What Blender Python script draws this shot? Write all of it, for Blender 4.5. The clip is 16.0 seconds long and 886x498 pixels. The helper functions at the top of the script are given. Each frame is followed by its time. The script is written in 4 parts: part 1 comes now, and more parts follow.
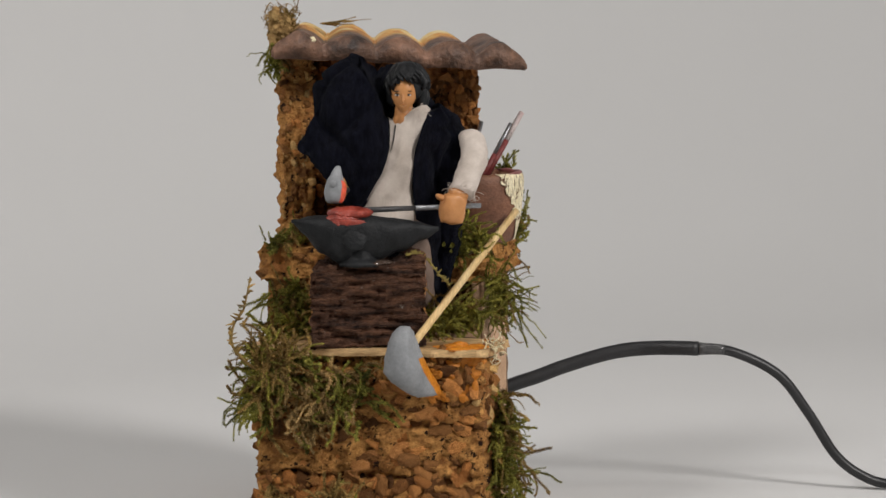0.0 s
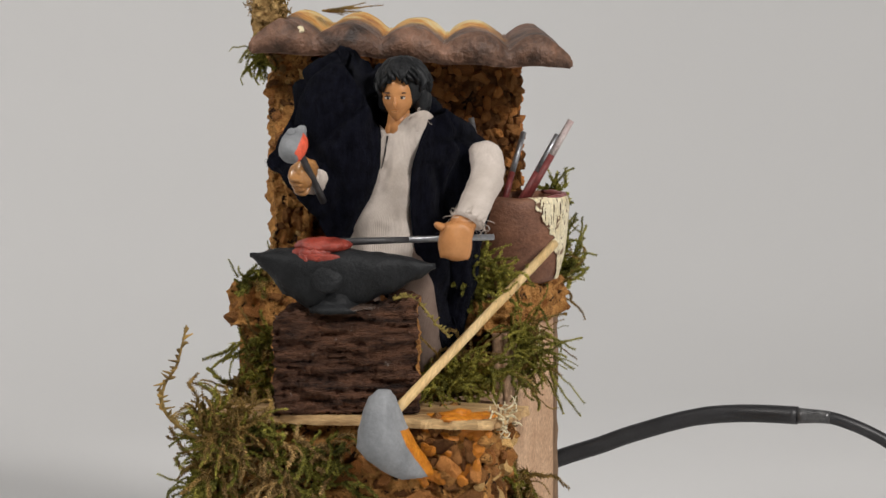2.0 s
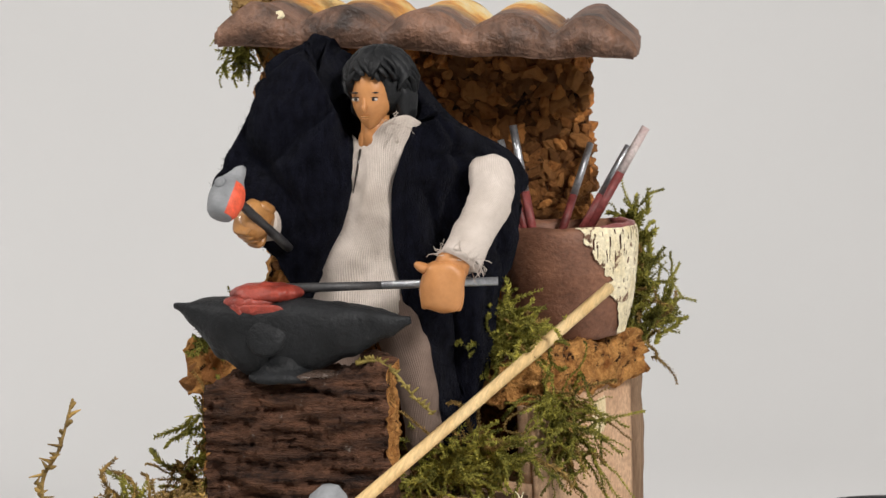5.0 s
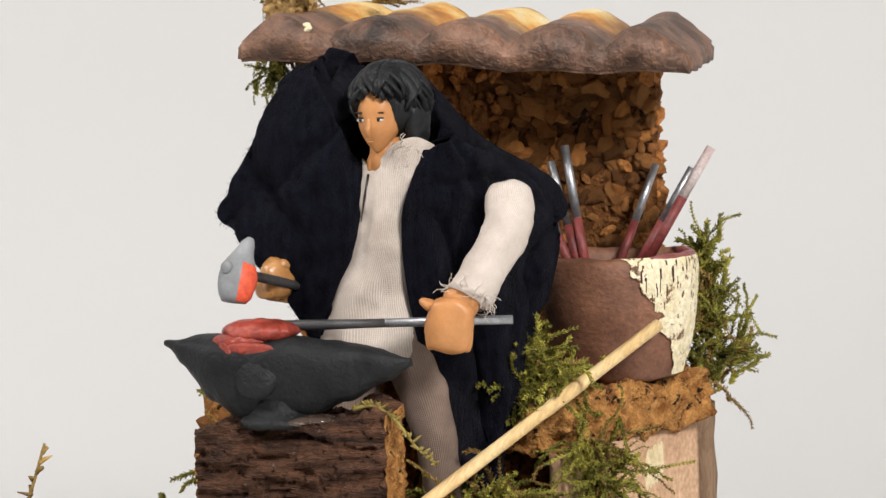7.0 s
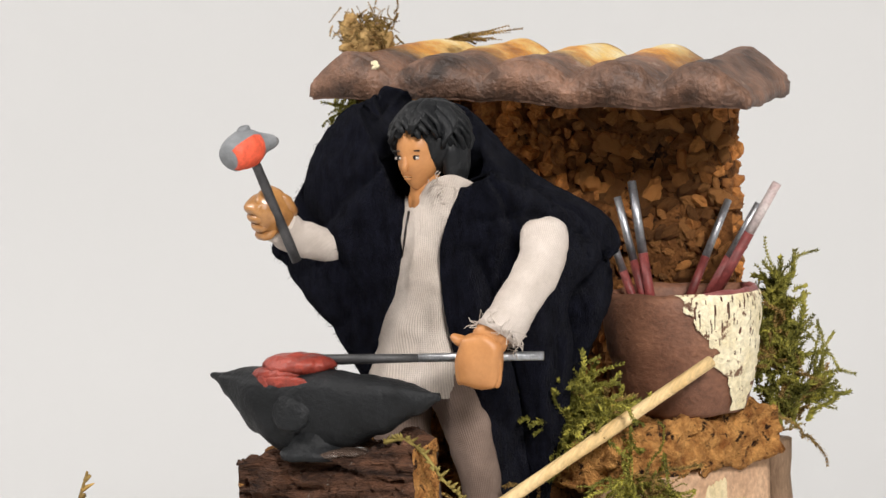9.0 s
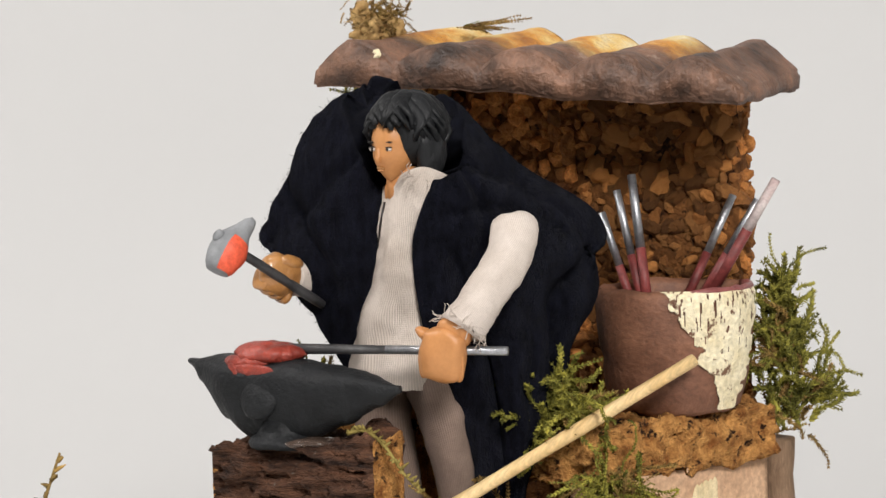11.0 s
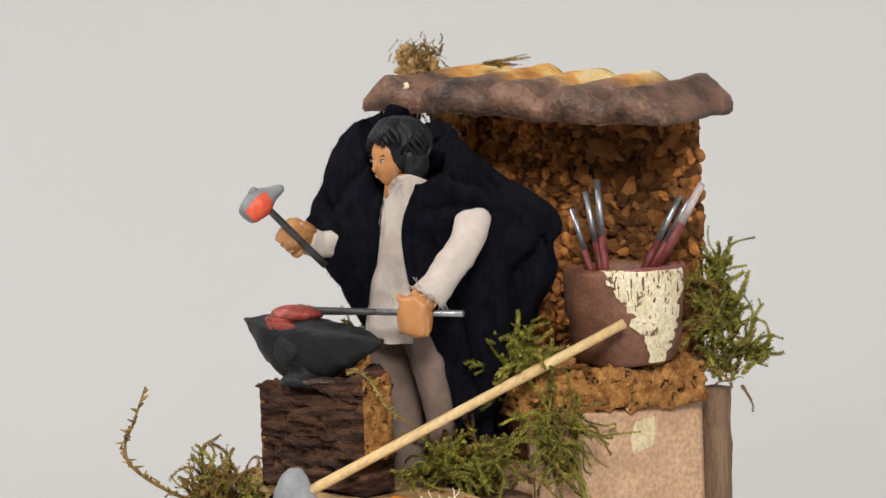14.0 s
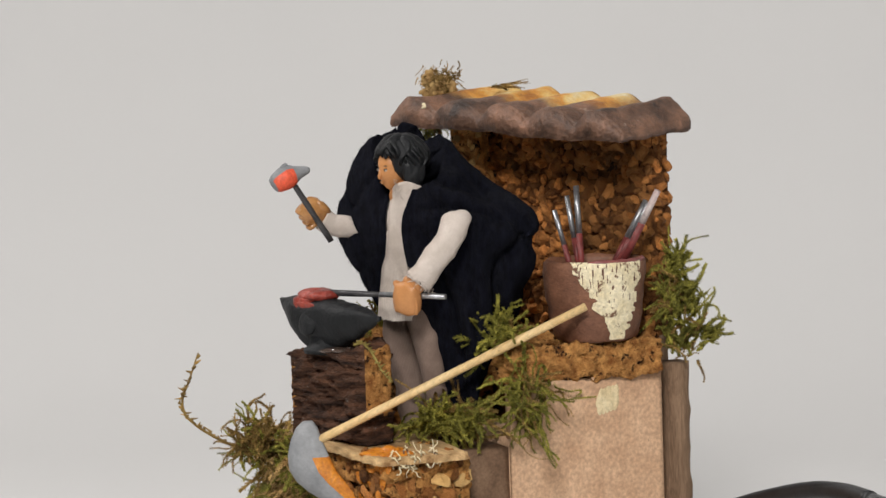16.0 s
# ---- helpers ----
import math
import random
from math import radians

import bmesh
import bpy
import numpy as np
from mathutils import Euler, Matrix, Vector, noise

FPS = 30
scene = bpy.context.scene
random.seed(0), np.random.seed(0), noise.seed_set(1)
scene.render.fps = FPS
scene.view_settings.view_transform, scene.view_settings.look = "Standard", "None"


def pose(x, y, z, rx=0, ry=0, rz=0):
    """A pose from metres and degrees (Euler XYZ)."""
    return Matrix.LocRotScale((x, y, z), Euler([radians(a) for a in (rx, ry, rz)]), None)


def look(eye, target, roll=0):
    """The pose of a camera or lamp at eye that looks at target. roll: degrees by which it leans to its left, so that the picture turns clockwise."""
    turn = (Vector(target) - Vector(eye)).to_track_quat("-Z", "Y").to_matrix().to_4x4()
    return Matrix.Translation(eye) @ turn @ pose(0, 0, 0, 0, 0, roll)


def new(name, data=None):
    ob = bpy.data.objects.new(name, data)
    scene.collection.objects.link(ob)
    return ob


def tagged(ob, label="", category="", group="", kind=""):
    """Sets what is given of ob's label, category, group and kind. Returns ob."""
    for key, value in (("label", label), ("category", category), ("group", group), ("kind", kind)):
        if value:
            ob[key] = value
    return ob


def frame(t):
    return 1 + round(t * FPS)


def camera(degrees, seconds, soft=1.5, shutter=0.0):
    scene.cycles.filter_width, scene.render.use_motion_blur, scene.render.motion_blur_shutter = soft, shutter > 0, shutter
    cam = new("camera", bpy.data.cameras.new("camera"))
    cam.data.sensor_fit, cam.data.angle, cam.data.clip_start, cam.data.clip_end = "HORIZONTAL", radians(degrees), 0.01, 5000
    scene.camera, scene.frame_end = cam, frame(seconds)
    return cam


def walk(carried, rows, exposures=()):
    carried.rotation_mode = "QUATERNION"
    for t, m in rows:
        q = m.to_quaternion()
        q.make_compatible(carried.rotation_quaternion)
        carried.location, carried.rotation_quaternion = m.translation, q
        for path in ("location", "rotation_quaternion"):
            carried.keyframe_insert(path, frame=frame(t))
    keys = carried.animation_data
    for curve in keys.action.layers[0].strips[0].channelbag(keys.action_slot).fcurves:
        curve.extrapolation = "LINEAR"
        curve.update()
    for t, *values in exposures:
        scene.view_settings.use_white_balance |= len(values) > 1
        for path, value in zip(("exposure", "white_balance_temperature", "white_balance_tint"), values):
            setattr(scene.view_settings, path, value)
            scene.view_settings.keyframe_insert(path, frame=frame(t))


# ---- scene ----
ROWS = [
    (0, (0.17960, -0.90135, 0.19815), (0.07701, -0.31368, 0.13395), -0.1),
    (0.5, (0.18400, -0.84855, 0.20290), (0.07093, -0.26342, 0.13332), 0.4),
    (1, (0.20120, -0.79425, 0.19485), (0.06711, -0.21319, 0.12856), 0.2),
    (1.5, (0.21545, -0.75075, 0.18370), (0.06244, -0.17351, 0.12550), -0.2),
    (2, (0.22715, -0.70910, 0.18665), (0.05620, -0.13717, 0.12607), -0.2),
    (2.5, (0.23680, -0.67260, 0.18380), (0.04898, -0.10583, 0.12469), -0.7),
    (3, (0.24530, -0.63720, 0.17865), (0.04073, -0.07598, 0.12226), -1.0),
    (3.5, (0.25225, -0.60450, 0.17420), (0.03172, -0.04912, 0.12019), -1.3),
    (4, (0.25910, -0.57220, 0.17395), (0.02102, -0.02408, 0.12028), -1.4),
    (4.5, (0.26365, -0.54210, 0.17375), (0.00957, -0.00124, 0.11975), -1.4),
    (7, (0.30065, -0.44345, 0.17525), (-0.03725, 0.04960, 0.12303), -1.8),
    (7.5, (0.30910, -0.43585, 0.17795), (-0.04404, 0.04630, 0.12484), -1.9),
    (8, (0.32520, -0.42805, 0.17665), (-0.04739, 0.03963, 0.12715), -2.1),
    (10.5, (0.38155, -0.37445, 0.17850), (-0.05894, 0.03003, 0.12989), -1.7),
    (11, (0.39285, -0.36665, 0.18005), (-0.05716, 0.02695, 0.12935), -1.5),
    (11.5, (0.42080, -0.36995, 0.17985), (-0.04021, 0.01098, 0.13126), -1.8),
    (12, (0.45120, -0.37195, 0.18430), (-0.02112, -0.00555, 0.13269), -1.8),
    (12.5, (0.47960, -0.37440, 0.18655), (-0.00182, -0.02016, 0.13406), -1.9),
    (13, (0.51330, -0.37485, 0.18555), (0.02050, -0.03622, 0.13576), -2.0),
    (13.5, (0.54445, -0.37365, 0.18915), (0.04180, -0.05015, 0.13723), -2.0),
    (14, (0.58170, -0.37285, 0.18870), (0.06869, -0.06565, 0.13920), -2.0),
    (14.5, (0.61700, -0.36845, 0.19040), (0.09430, -0.07799, 0.14119), -2.0),
    (15, (0.65570, -0.36745, 0.19355), (0.12543, -0.09122, 0.14346), -2.0),
    (15.5, (0.69815, -0.36065, 0.19210), (0.15859, -0.10242, 0.14531), -2.0),
    (16, (0.74335, -0.35660, 0.20165), (0.19716, -0.11381, 0.14943), -2.0),
]
cam = camera(20.0, 16.0)
walk(cam, [(t, look(e, g, r)) for t, e, g, r in ROWS],
     exposures=[(0.0, 0.0), (2.0, 0.1), (3.5, 0.25), (4.5, 0.35), (7.0, 0.65), (8.0, 0.65), (10.5, 0.57), (12.5, 0.47), (14.0, 0.38), (16.0, 0.25)])

# ---- light: soft boxes inside a white sweep, under an added unseen grey lid ----
world = bpy.data.worlds.new("studio")
scene.world = world
world.use_nodes = True
world.node_tree.nodes["Background"].inputs[0].default_value = (0.9, 0.95, 1.0, 1)
world.node_tree.nodes["Background"].inputs[1].default_value = 0.01


def softbox(name, eye, target, power, size, spread=180, colour=(1.0, 0.962, 0.935)):
    data = bpy.data.lights.new(name, "AREA")
    data.energy, data.size, data.color, data.spread = power, size, colour, radians(spread)
    ob = new(name, data)
    ob.matrix_world = look(eye, target)
    return ob


softbox("softbox_right", (1.08, -0.64, 0.84), (0, 0, 0.1), 7.2, 0.32, 130)
softbox("softbox_left", (-0.5, -0.75, 1.0), (0, 0, 0.1), 3.0, 0.26, 130)
softbox("softbox_top", (0.2, -0.2, 1.45), (0, 0, 0.1), 2.1, 0.4)


# ---- materials ----
def ramp(nt, fac, stops):
    n = nt.nodes.new("ShaderNodeValToRGB")
    el = n.color_ramp.elements
    while len(el) < len(stops):
        el.new(0.5)
    for e, (p, c) in zip(el, stops):
        e.position, e.color = p, (*c, 1)
    nt.links.new(fac, n.inputs[0])
    return n.outputs[0]


def noise_tex(nt, scale, detail=4.0, rough=0.6, stretch=(1, 1, 1)):
    co = nt.nodes.new("ShaderNodeTexCoord")
    mp = nt.nodes.new("ShaderNodeMapping")
    mp.inputs["Scale"].default_value = stretch
    nt.links.new(co.outputs["Object"], mp.inputs["Vector"])
    n = nt.nodes.new("ShaderNodeTexNoise")
    n.inputs["Scale"].default_value, n.inputs["Detail"].default_value, n.inputs["Roughness"].default_value = scale, detail, rough
    nt.links.new(mp.outputs[0], n.inputs["Vector"])
    return n.outputs["Fac"]


def mixc(nt, fac, a, b, kind="MIX"):
    n = nt.nodes.new("ShaderNodeMix")
    n.data_type, n.blend_type = "RGBA", kind
    if isinstance(fac, float):
        n.inputs[0].default_value = fac
    else:
        nt.links.new(fac, n.inputs[0])
    for s, v in ((6, a), (7, b)):
        if isinstance(v, tuple):
            n.inputs[s].default_value = (*v, 1)
        else:
            nt.links.new(v, n.inputs[s])
    return n.outputs[2]


def material(name, dark, light, scale=300, rough=0.8, bump=0.3, fine=2500, spec=0.4, metal=0.0, stretch=(1, 1, 1),
             spots=None, spot_scale=120, spot_at=0.6, vary=0.0, island=0.0, coat=0.0, sheen=0.0, depth=0.0006, mid=0.5, speck=0.5):
    """Noise between two colours, a finer grain, an optional third colour in spots, relief."""
    m = bpy.data.materials.new(name)
    m.use_nodes = True
    nt = m.node_tree
    bs = nt.nodes["Principled BSDF"]
    big = noise_tex(nt, scale, 5, 0.65, stretch)
    col = ramp(nt, big, [(mid - 0.18, dark), (mid + 0.18, light)])
    grain = noise_tex(nt, fine, 3, 0.6, stretch)
    col = mixc(nt, speck, col, ramp(nt, grain, [(0.3, (0.55, 0.55, 0.55)), (0.7, (1.3, 1.3, 1.3))]), "MULTIPLY")
    if spots:
        sp = noise_tex(nt, spot_scale, 4, 0.7)
        col = mixc(nt, ramp(nt, sp, [(spot_at, (0, 0, 0)), (spot_at + 0.06, (1, 1, 1))]), col, spots)
    if vary or island:
        if vary:
            rnd = nt.nodes.new("ShaderNodeObjectInfo").outputs["Random"]
        else:
            rnd = nt.nodes.new("ShaderNodeNewGeometry").outputs["Random Per Island"]
        k = vary or island
        col = mixc(nt, 1.0, col, ramp(nt, rnd, [(0.0, (1 - k, 1 - k, 1 - k)), (0.6, (1, 1, 1)), (1.0, (1 + k, 1 + 0.9 * k, 1 + 0.7 * k))]), "MULTIPLY")
    nt.links.new(col, bs.inputs["Base Color"])
    bs.inputs["Roughness"].default_value = rough
    bs.inputs["Metallic"].default_value = metal
    bs.inputs["Specular IOR Level"].default_value = spec
    bs.inputs["Coat Weight"].default_value = coat
    bs.inputs["Sheen Weight"].default_value = sheen
    if bump:
        b = nt.nodes.new("ShaderNodeBump")
        b.inputs["Strength"].default_value, b.inputs["Distance"].default_value = bump, depth
        add = nt.nodes.new("ShaderNodeMath")
        nt.links.new(big, add.inputs[0])
        nt.links.new(grain, add.inputs[1])
        nt.links.new(add.outputs[0], b.inputs["Height"])
        nt.links.new(b.outputs[0], bs.inputs["Normal"])
    return m


def woven(name, colour, shade, pitch, rough=0.95, sheen=0.0, strength=0.5):
    """Cloth: two crossing sets of threads, uneven."""
    m = material(name, shade, colour, 110, rough, 0, 1800, 0.15, sheen=sheen, speck=0.12)
    nt = m.node_tree
    bs = nt.nodes["Principled BSDF"]
    co = nt.nodes.new("ShaderNodeTexCoord")
    heights = []
    for axis in ("X", "Y"):
        w = nt.nodes.new("ShaderNodeTexWave")
        w.bands_direction = axis
        w.inputs["Scale"].default_value = 0.314 / pitch
        w.inputs["Distortion"].default_value = 0.8
        w.inputs["Detail Scale"].default_value = 2.0
        nt.links.new(co.outputs["UV"], w.inputs["Vector"])
        weak = nt.nodes.new("ShaderNodeMath")
        weak.operation = "MULTIPLY"
        weak.inputs[1].default_value = 1.0 if axis == "X" else 0.5
        nt.links.new(w.outputs["Fac"], weak.inputs[0])
        heights.append(weak.outputs[0])
    mx = nt.nodes.new("ShaderNodeMath")
    mx.operation = "MAXIMUM"
    nt.links.new(heights[0], mx.inputs[0])
    nt.links.new(heights[1], mx.inputs[1])
    b = nt.nodes.new("ShaderNodeBump")
    b.inputs["Strength"].default_value, b.inputs["Distance"].default_value = strength, 0.0003
    nt.links.new(mx.outputs[0], b.inputs["Height"])
    nt.links.new(b.outputs[0], bs.inputs["Normal"])
    src = bs.inputs["Base Color"].links[0].from_socket
    nt.links.new(mixc(nt, 0.4, src, ramp(nt, mx.outputs[0], [(0.2, (0.6, 0.58, 0.56)), (0.8, (1.1, 1.1, 1.1))]), "MULTIPLY"), bs.inputs["Base Color"])
    return m


M = {
    "cork": material("cork", (0.17, 0.06, 0.015), (0.66, 0.335, 0.10), 240, 0.9, 0.9, 1500, 0.2, spots=(0.022, 0.009, 0.004), spot_scale=300, spot_at=0.56, depth=0.0014),
    "cork_light": material("pale_cork", (0.22, 0.078, 0.019), (0.72, 0.37, 0.115), 300, 0.9, 1.0, 1500, 0.2, spots=(0.025, 0.01, 0.005), spot_scale=280, spot_at=0.575, depth=0.0014),
    "chip": material("cork_chips", (0.13, 0.043, 0.010), (0.56, 0.235, 0.066), 260, 0.85, 0.9, 1800, 0.25, vary=0.6),
    "chip_joined": material("cork_crumb", (0.13, 0.043, 0.010), (0.56, 0.235, 0.066), 260, 0.85, 0.9, 1800, 0.25, island=0.6),
    "chip_pale": material("pale_cork_chips", (0.40, 0.22, 0.075), (0.76, 0.51, 0.21), 260, 0.85, 0.5, 1800, 0.25, vary=0.4),
    "chip_mid": material("brown_cork_chips", (0.18, 0.064, 0.016), (0.64, 0.29, 0.088), 260, 0.85, 0.7, 1800, 0.25, vary=0.6),
    # darkened cork: shade between chips and in hollows put into the colour
    "gap": material("shade_dark_cork", (0.04, 0.015, 0.006), (0.25, 0.105, 0.034), 260, 0.95, 0.9, 1500, 0.1, spots=(0.02, 0.009, 0.005), spot_scale=300, spot_at=0.57, depth=0.001),
    "bark": material("dark_bark", (0.010, 0.0045, 0.003), (0.17, 0.076, 0.040), 230, 0.85, 1.0, 1400, 0.3, stretch=(0.4, 0.4, 2.0), spots=(0.24, 0.20, 0.165), spot_scale=420, spot_at=0.66, depth=0.0018),
    "card": material("grey_brown_cardboard", (0.49, 0.305, 0.185), (0.62, 0.41, 0.262), 130, 0.9, 0.5, 950, 0.2, stretch=(1, 0.8, 0.8), spots=(0.36, 0.235, 0.15), spot_scale=900, spot_at=0.62, depth=0.0004, speck=0.6),
    "brown_card": material("dark_brown_board", (0.12, 0.07, 0.042), (0.23, 0.145, 0.09), 110, 0.85, 0.4, 1100, 0.2),
    "wood": material("brown_wood", (0.14, 0.085, 0.05), (0.27, 0.175, 0.11), 200, 0.85, 0.4, 1600, 0.25, stretch=(1.5, 1.5, 0.12)),
    "plank": material("stained_wood", (0.22, 0.11, 0.04), (0.66, 0.45, 0.22), 160, 0.7, 0.3, 1600, 0.3, stretch=(0.2, 1.5, 1.5)),
    "stick": material("pale_bamboo", (0.60, 0.40, 0.17), (0.80, 0.60, 0.32), 140, 0.55, 0.25, 1200, 0.35, stretch=(2.5, 0.18, 0.5)),
    "tile": material("fired_clay", (0.035, 0.023, 0.018), (0.255, 0.135, 0.085), 95, 0.5, 0.7, 700, 0.4, spots=(0.33, 0.24, 0.19), spot_scale=85, spot_at=0.64, depth=0.001),
    "rim": material("wine_red_paint", (0.13, 0.03, 0.03), (0.30, 0.10, 0.09), 200, 0.4, 0.4, 1200, 0.5),
    "pot": material("brown_clay_pot", (0.11, 0.046, 0.026), (0.25, 0.115, 0.066), 90, 0.6, 0.4, 900, 0.4, stretch=(1, 1, 1.3)),
    "cream": material("cream_paint", (0.66, 0.56, 0.34), (0.84, 0.76, 0.55), 140, 0.7, 0.7, 900, 0.3, spots=(0.16, 0.085, 0.05), spot_scale=260, spot_at=0.585, depth=0.001),
    "cream_clean": material("pale_cream_paint", (0.62, 0.50, 0.29), (0.76, 0.65, 0.42), 140, 0.6, 0.5, 900, 0.35),
    "anvil": material("black_clay", (0.006, 0.0066, 0.0072), (0.016, 0.0172, 0.0187), 150, 0.55, 0.55, 900, 0.22, speck=0.25),
    "hot": material("red_paint", (0.13, 0.016, 0.010), (0.36, 0.055, 0.033), 220, 0.4, 0.5, 1200, 0.5),
    "orange": material("orange_red_paint", (0.62, 0.075, 0.035), (0.80, 0.13, 0.06), 180, 0.55, 0.2, 1000, 0.4),
    "amber": material("amber_paint", (0.40, 0.115, 0.008), (0.66, 0.25, 0.022), 260, 0.45, 0.3, 1000, 0.4),
    "grey": material("grey_paint", (0.17, 0.178, 0.186), (0.29, 0.30, 0.31), 90, 0.55, 0.25, 800, 0.4, speck=0.2),
    "steel": material("steel_wire", (0.28, 0.29, 0.31), (0.55, 0.56, 0.58), 240, 0.35, 0.25, 2200, 0.5, metal=0.85),
    "iron": material("blackened_iron", (0.02, 0.02, 0.022), (0.06, 0.058, 0.058), 240, 0.45, 0.25, 2200, 0.5),
    "rod_red": material("dark_red_paint", (0.10, 0.018, 0.016), (0.26, 0.055, 0.05), 240, 0.5, 0.3, 1600, 0.45),
    "pink": material("worn_pink_paint", (0.34, 0.20, 0.19), (0.72, 0.66, 0.63), 150, 0.5, 0.3, 1600, 0.45),
    "skin": material("painted_clay_skin", (0.42, 0.18, 0.06), (0.51, 0.235, 0.085), 130, 0.45, 0.06, 1200, 0.4, speck=0.12),
    "mitt": material("glossy_brown_clay", (0.22, 0.095, 0.028), (0.46, 0.225, 0.075), 150, 0.3, 0.2, 1100, 0.5, coat=0.3, speck=0.2),
    "hair": material("black_hair_clay", (0.004, 0.0044, 0.005), (0.013, 0.014, 0.0155), 130, 0.5, 0.7, 500, 0.25, stretch=(1, 1, 0.5), speck=0.25),
    "shirt": woven("off_white_linen", (0.68, 0.605, 0.54), (0.52, 0.45, 0.39), 0.00038, strength=0.55),
    "trousers": woven("taupe_linen", (0.26, 0.19, 0.155), (0.18, 0.13, 0.105), 0.00042, strength=0.5),
    # the shirt's cloth for the sleeves: finer weave, paler for their stronger light
    "linen": woven("lit_fine_linen", (0.70, 0.625, 0.565), (0.54, 0.47, 0.41), 0.00036, strength=0.55),
    "coat": material("navy_wool", (0.0022, 0.0024, 0.0048), (0.0095, 0.0104, 0.0185), 330, 0.95, 1.0, 2400, 0.02, stretch=(1.8, 1.8, 0.7), sheen=0.02, depth=0.0009, speck=0.75),
    "eye": material("dark_eye_paint", (0.012, 0.008, 0.006), (0.02, 0.014, 0.01), 300, 0.35, 0, 900, 0.5),
    "cable": material("black_rubber", (0.010, 0.010, 0.011), (0.022, 0.022, 0.024), 120, 0.42, 0.15, 1500, 0.5),
    "scuff": material("scuffed_tape", (0.02, 0.02, 0.022), (0.10, 0.10, 0.10), 260, 0.3, 0.2, 1500, 0.6),
    "moss": material("green_moss", (0.07, 0.072, 0.013), (0.42, 0.385, 0.07), 120, 0.75, 0, 900, 0.25, island=0.5),
    "dry": material("brown_dry_moss", (0.13, 0.075, 0.022), (0.42, 0.28, 0.09), 120, 0.8, 0, 900, 0.2, island=0.5),
    "pale_dry": material("straw_moss", (0.25, 0.155, 0.055), (0.56, 0.38, 0.16), 120, 0.8, 0, 900, 0.2, island=0.5),
    "moss_old": material("olive_brown_moss", (0.12, 0.085, 0.02), (0.34, 0.27, 0.08), 160, 0.8, 0, 900, 0.2),
    # grey for the added lid and ring, dark so they bounce little light
    "room": material("grey_light_stop", (0.10, 0.10, 0.10), (0.13, 0.13, 0.13), 6, 0.9, 0.1, 300, 0.1),
    "glue": None,
}
pm = bpy.data.materials.new("white_paper")
pm.use_nodes = True
pb = pm.node_tree.nodes["Principled BSDF"]
pm.node_tree.links.new(ramp(pm.node_tree, noise_tex(pm.node_tree, 4, 2, 0.5), [(0.3, (0.655, 0.655, 0.65)), (0.7, (0.675, 0.675, 0.67))]), pb.inputs["Base Color"])
pb.inputs["Roughness"].default_value = 0.9
pb.inputs["Specular IOR Level"].default_value = 0.15
M["paper"] = pm
tm = M["tile"]
tnt = tm.node_tree
tbs = tnt.nodes["Principled BSDF"]
tco = tnt.nodes.new("ShaderNodeTexCoord")


def along_axis(direction, start, width, fuzz):
    """0 before start, 1 past start + width along a direction, with a ragged border."""
    d = tnt.nodes.new("ShaderNodeVectorMath")
    d.operation = "DOT_PRODUCT"
    tnt.links.new(tco.outputs["Object"], d.inputs[0])
    d.inputs[1].default_value = direction
    f = tnt.nodes.new("ShaderNodeMath")
    f.operation = "MULTIPLY_ADD"
    tnt.links.new(noise_tex(tnt, 130, 4, 0.7), f.inputs[0])
    f.inputs[1].default_value = fuzz
    tnt.links.new(d.outputs["Value"], f.inputs[2])
    mr = tnt.nodes.new("ShaderNodeMapRange")
    mr.inputs["From Min"].default_value, mr.inputs["From Max"].default_value = start, start + width
    tnt.links.new(f.outputs[0], mr.inputs["Value"])
    return mr.outputs[0]


FRONT_B = -34 * -0.438 + -28 * 0.899
FRONT_A = -34 * 0.899 + -28 * 0.438
back_mask = along_axis((-0.438, 0.899, 0), (FRONT_B + 18.5) * 0.001, 0.007, 0.010)
right_mask = along_axis((-0.899, -0.438, 0), -(FRONT_A + 74) * 0.001, 0.008, 0.012)
both = tnt.nodes.new("ShaderNodeMath")
both.operation = "MULTIPLY"
tnt.links.new(back_mask, both.inputs[0])
tnt.links.new(right_mask, both.inputs[1])
ochre = ramp(tnt, noise_tex(tnt, 55, 4, 0.65), [(0.35, (0.33, 0.13, 0.03)), (0.46, (0.58, 0.27, 0.05)), (0.55, (0.68, 0.47, 0.17)), (0.66, (0.70, 0.62, 0.40))])
tsrc = tbs.inputs["Base Color"].links[0].from_socket
tnt.links.new(mixc(tnt, both.outputs[0], tsrc, ochre), tbs.inputs["Base Color"])
g = bpy.data.materials.new("clear_glue")
g.use_nodes = True
gb = g.node_tree.nodes["Principled BSDF"]
gb.inputs["Base Color"].default_value = (0.16, 0.11, 0.085, 1)
gb.inputs["Roughness"].default_value = 0.16
gb.inputs["Transmission Weight"].default_value = 0.6
M["glue"] = g

# ---- mesh helpers: plans in millimetres ----
MM = 0.001


def link(name, bm, mats, parent=None, label="", smooth=True):
    me = bpy.data.meshes.new(name)
    for v in bm.verts:
        v.co *= MM
    bmesh.ops.recalc_face_normals(bm, faces=bm.faces)
    bm.to_mesh(me)
    bm.free()
    for k in mats if isinstance(mats, (list, tuple)) else [mats]:
        me.materials.append(M[k])
    if smooth:
        me.shade_smooth()
    ob = new(name, me)
    if parent:
        ob.parent = parent
    return tagged(ob, label)


def part(name, bm, mats, parent, label="", smooth=True):
    return link(name, bm, mats, parent, label, smooth)


def thing(name, label, category, group="", kind=""):
    return tagged(new(name), label, category, group, kind)


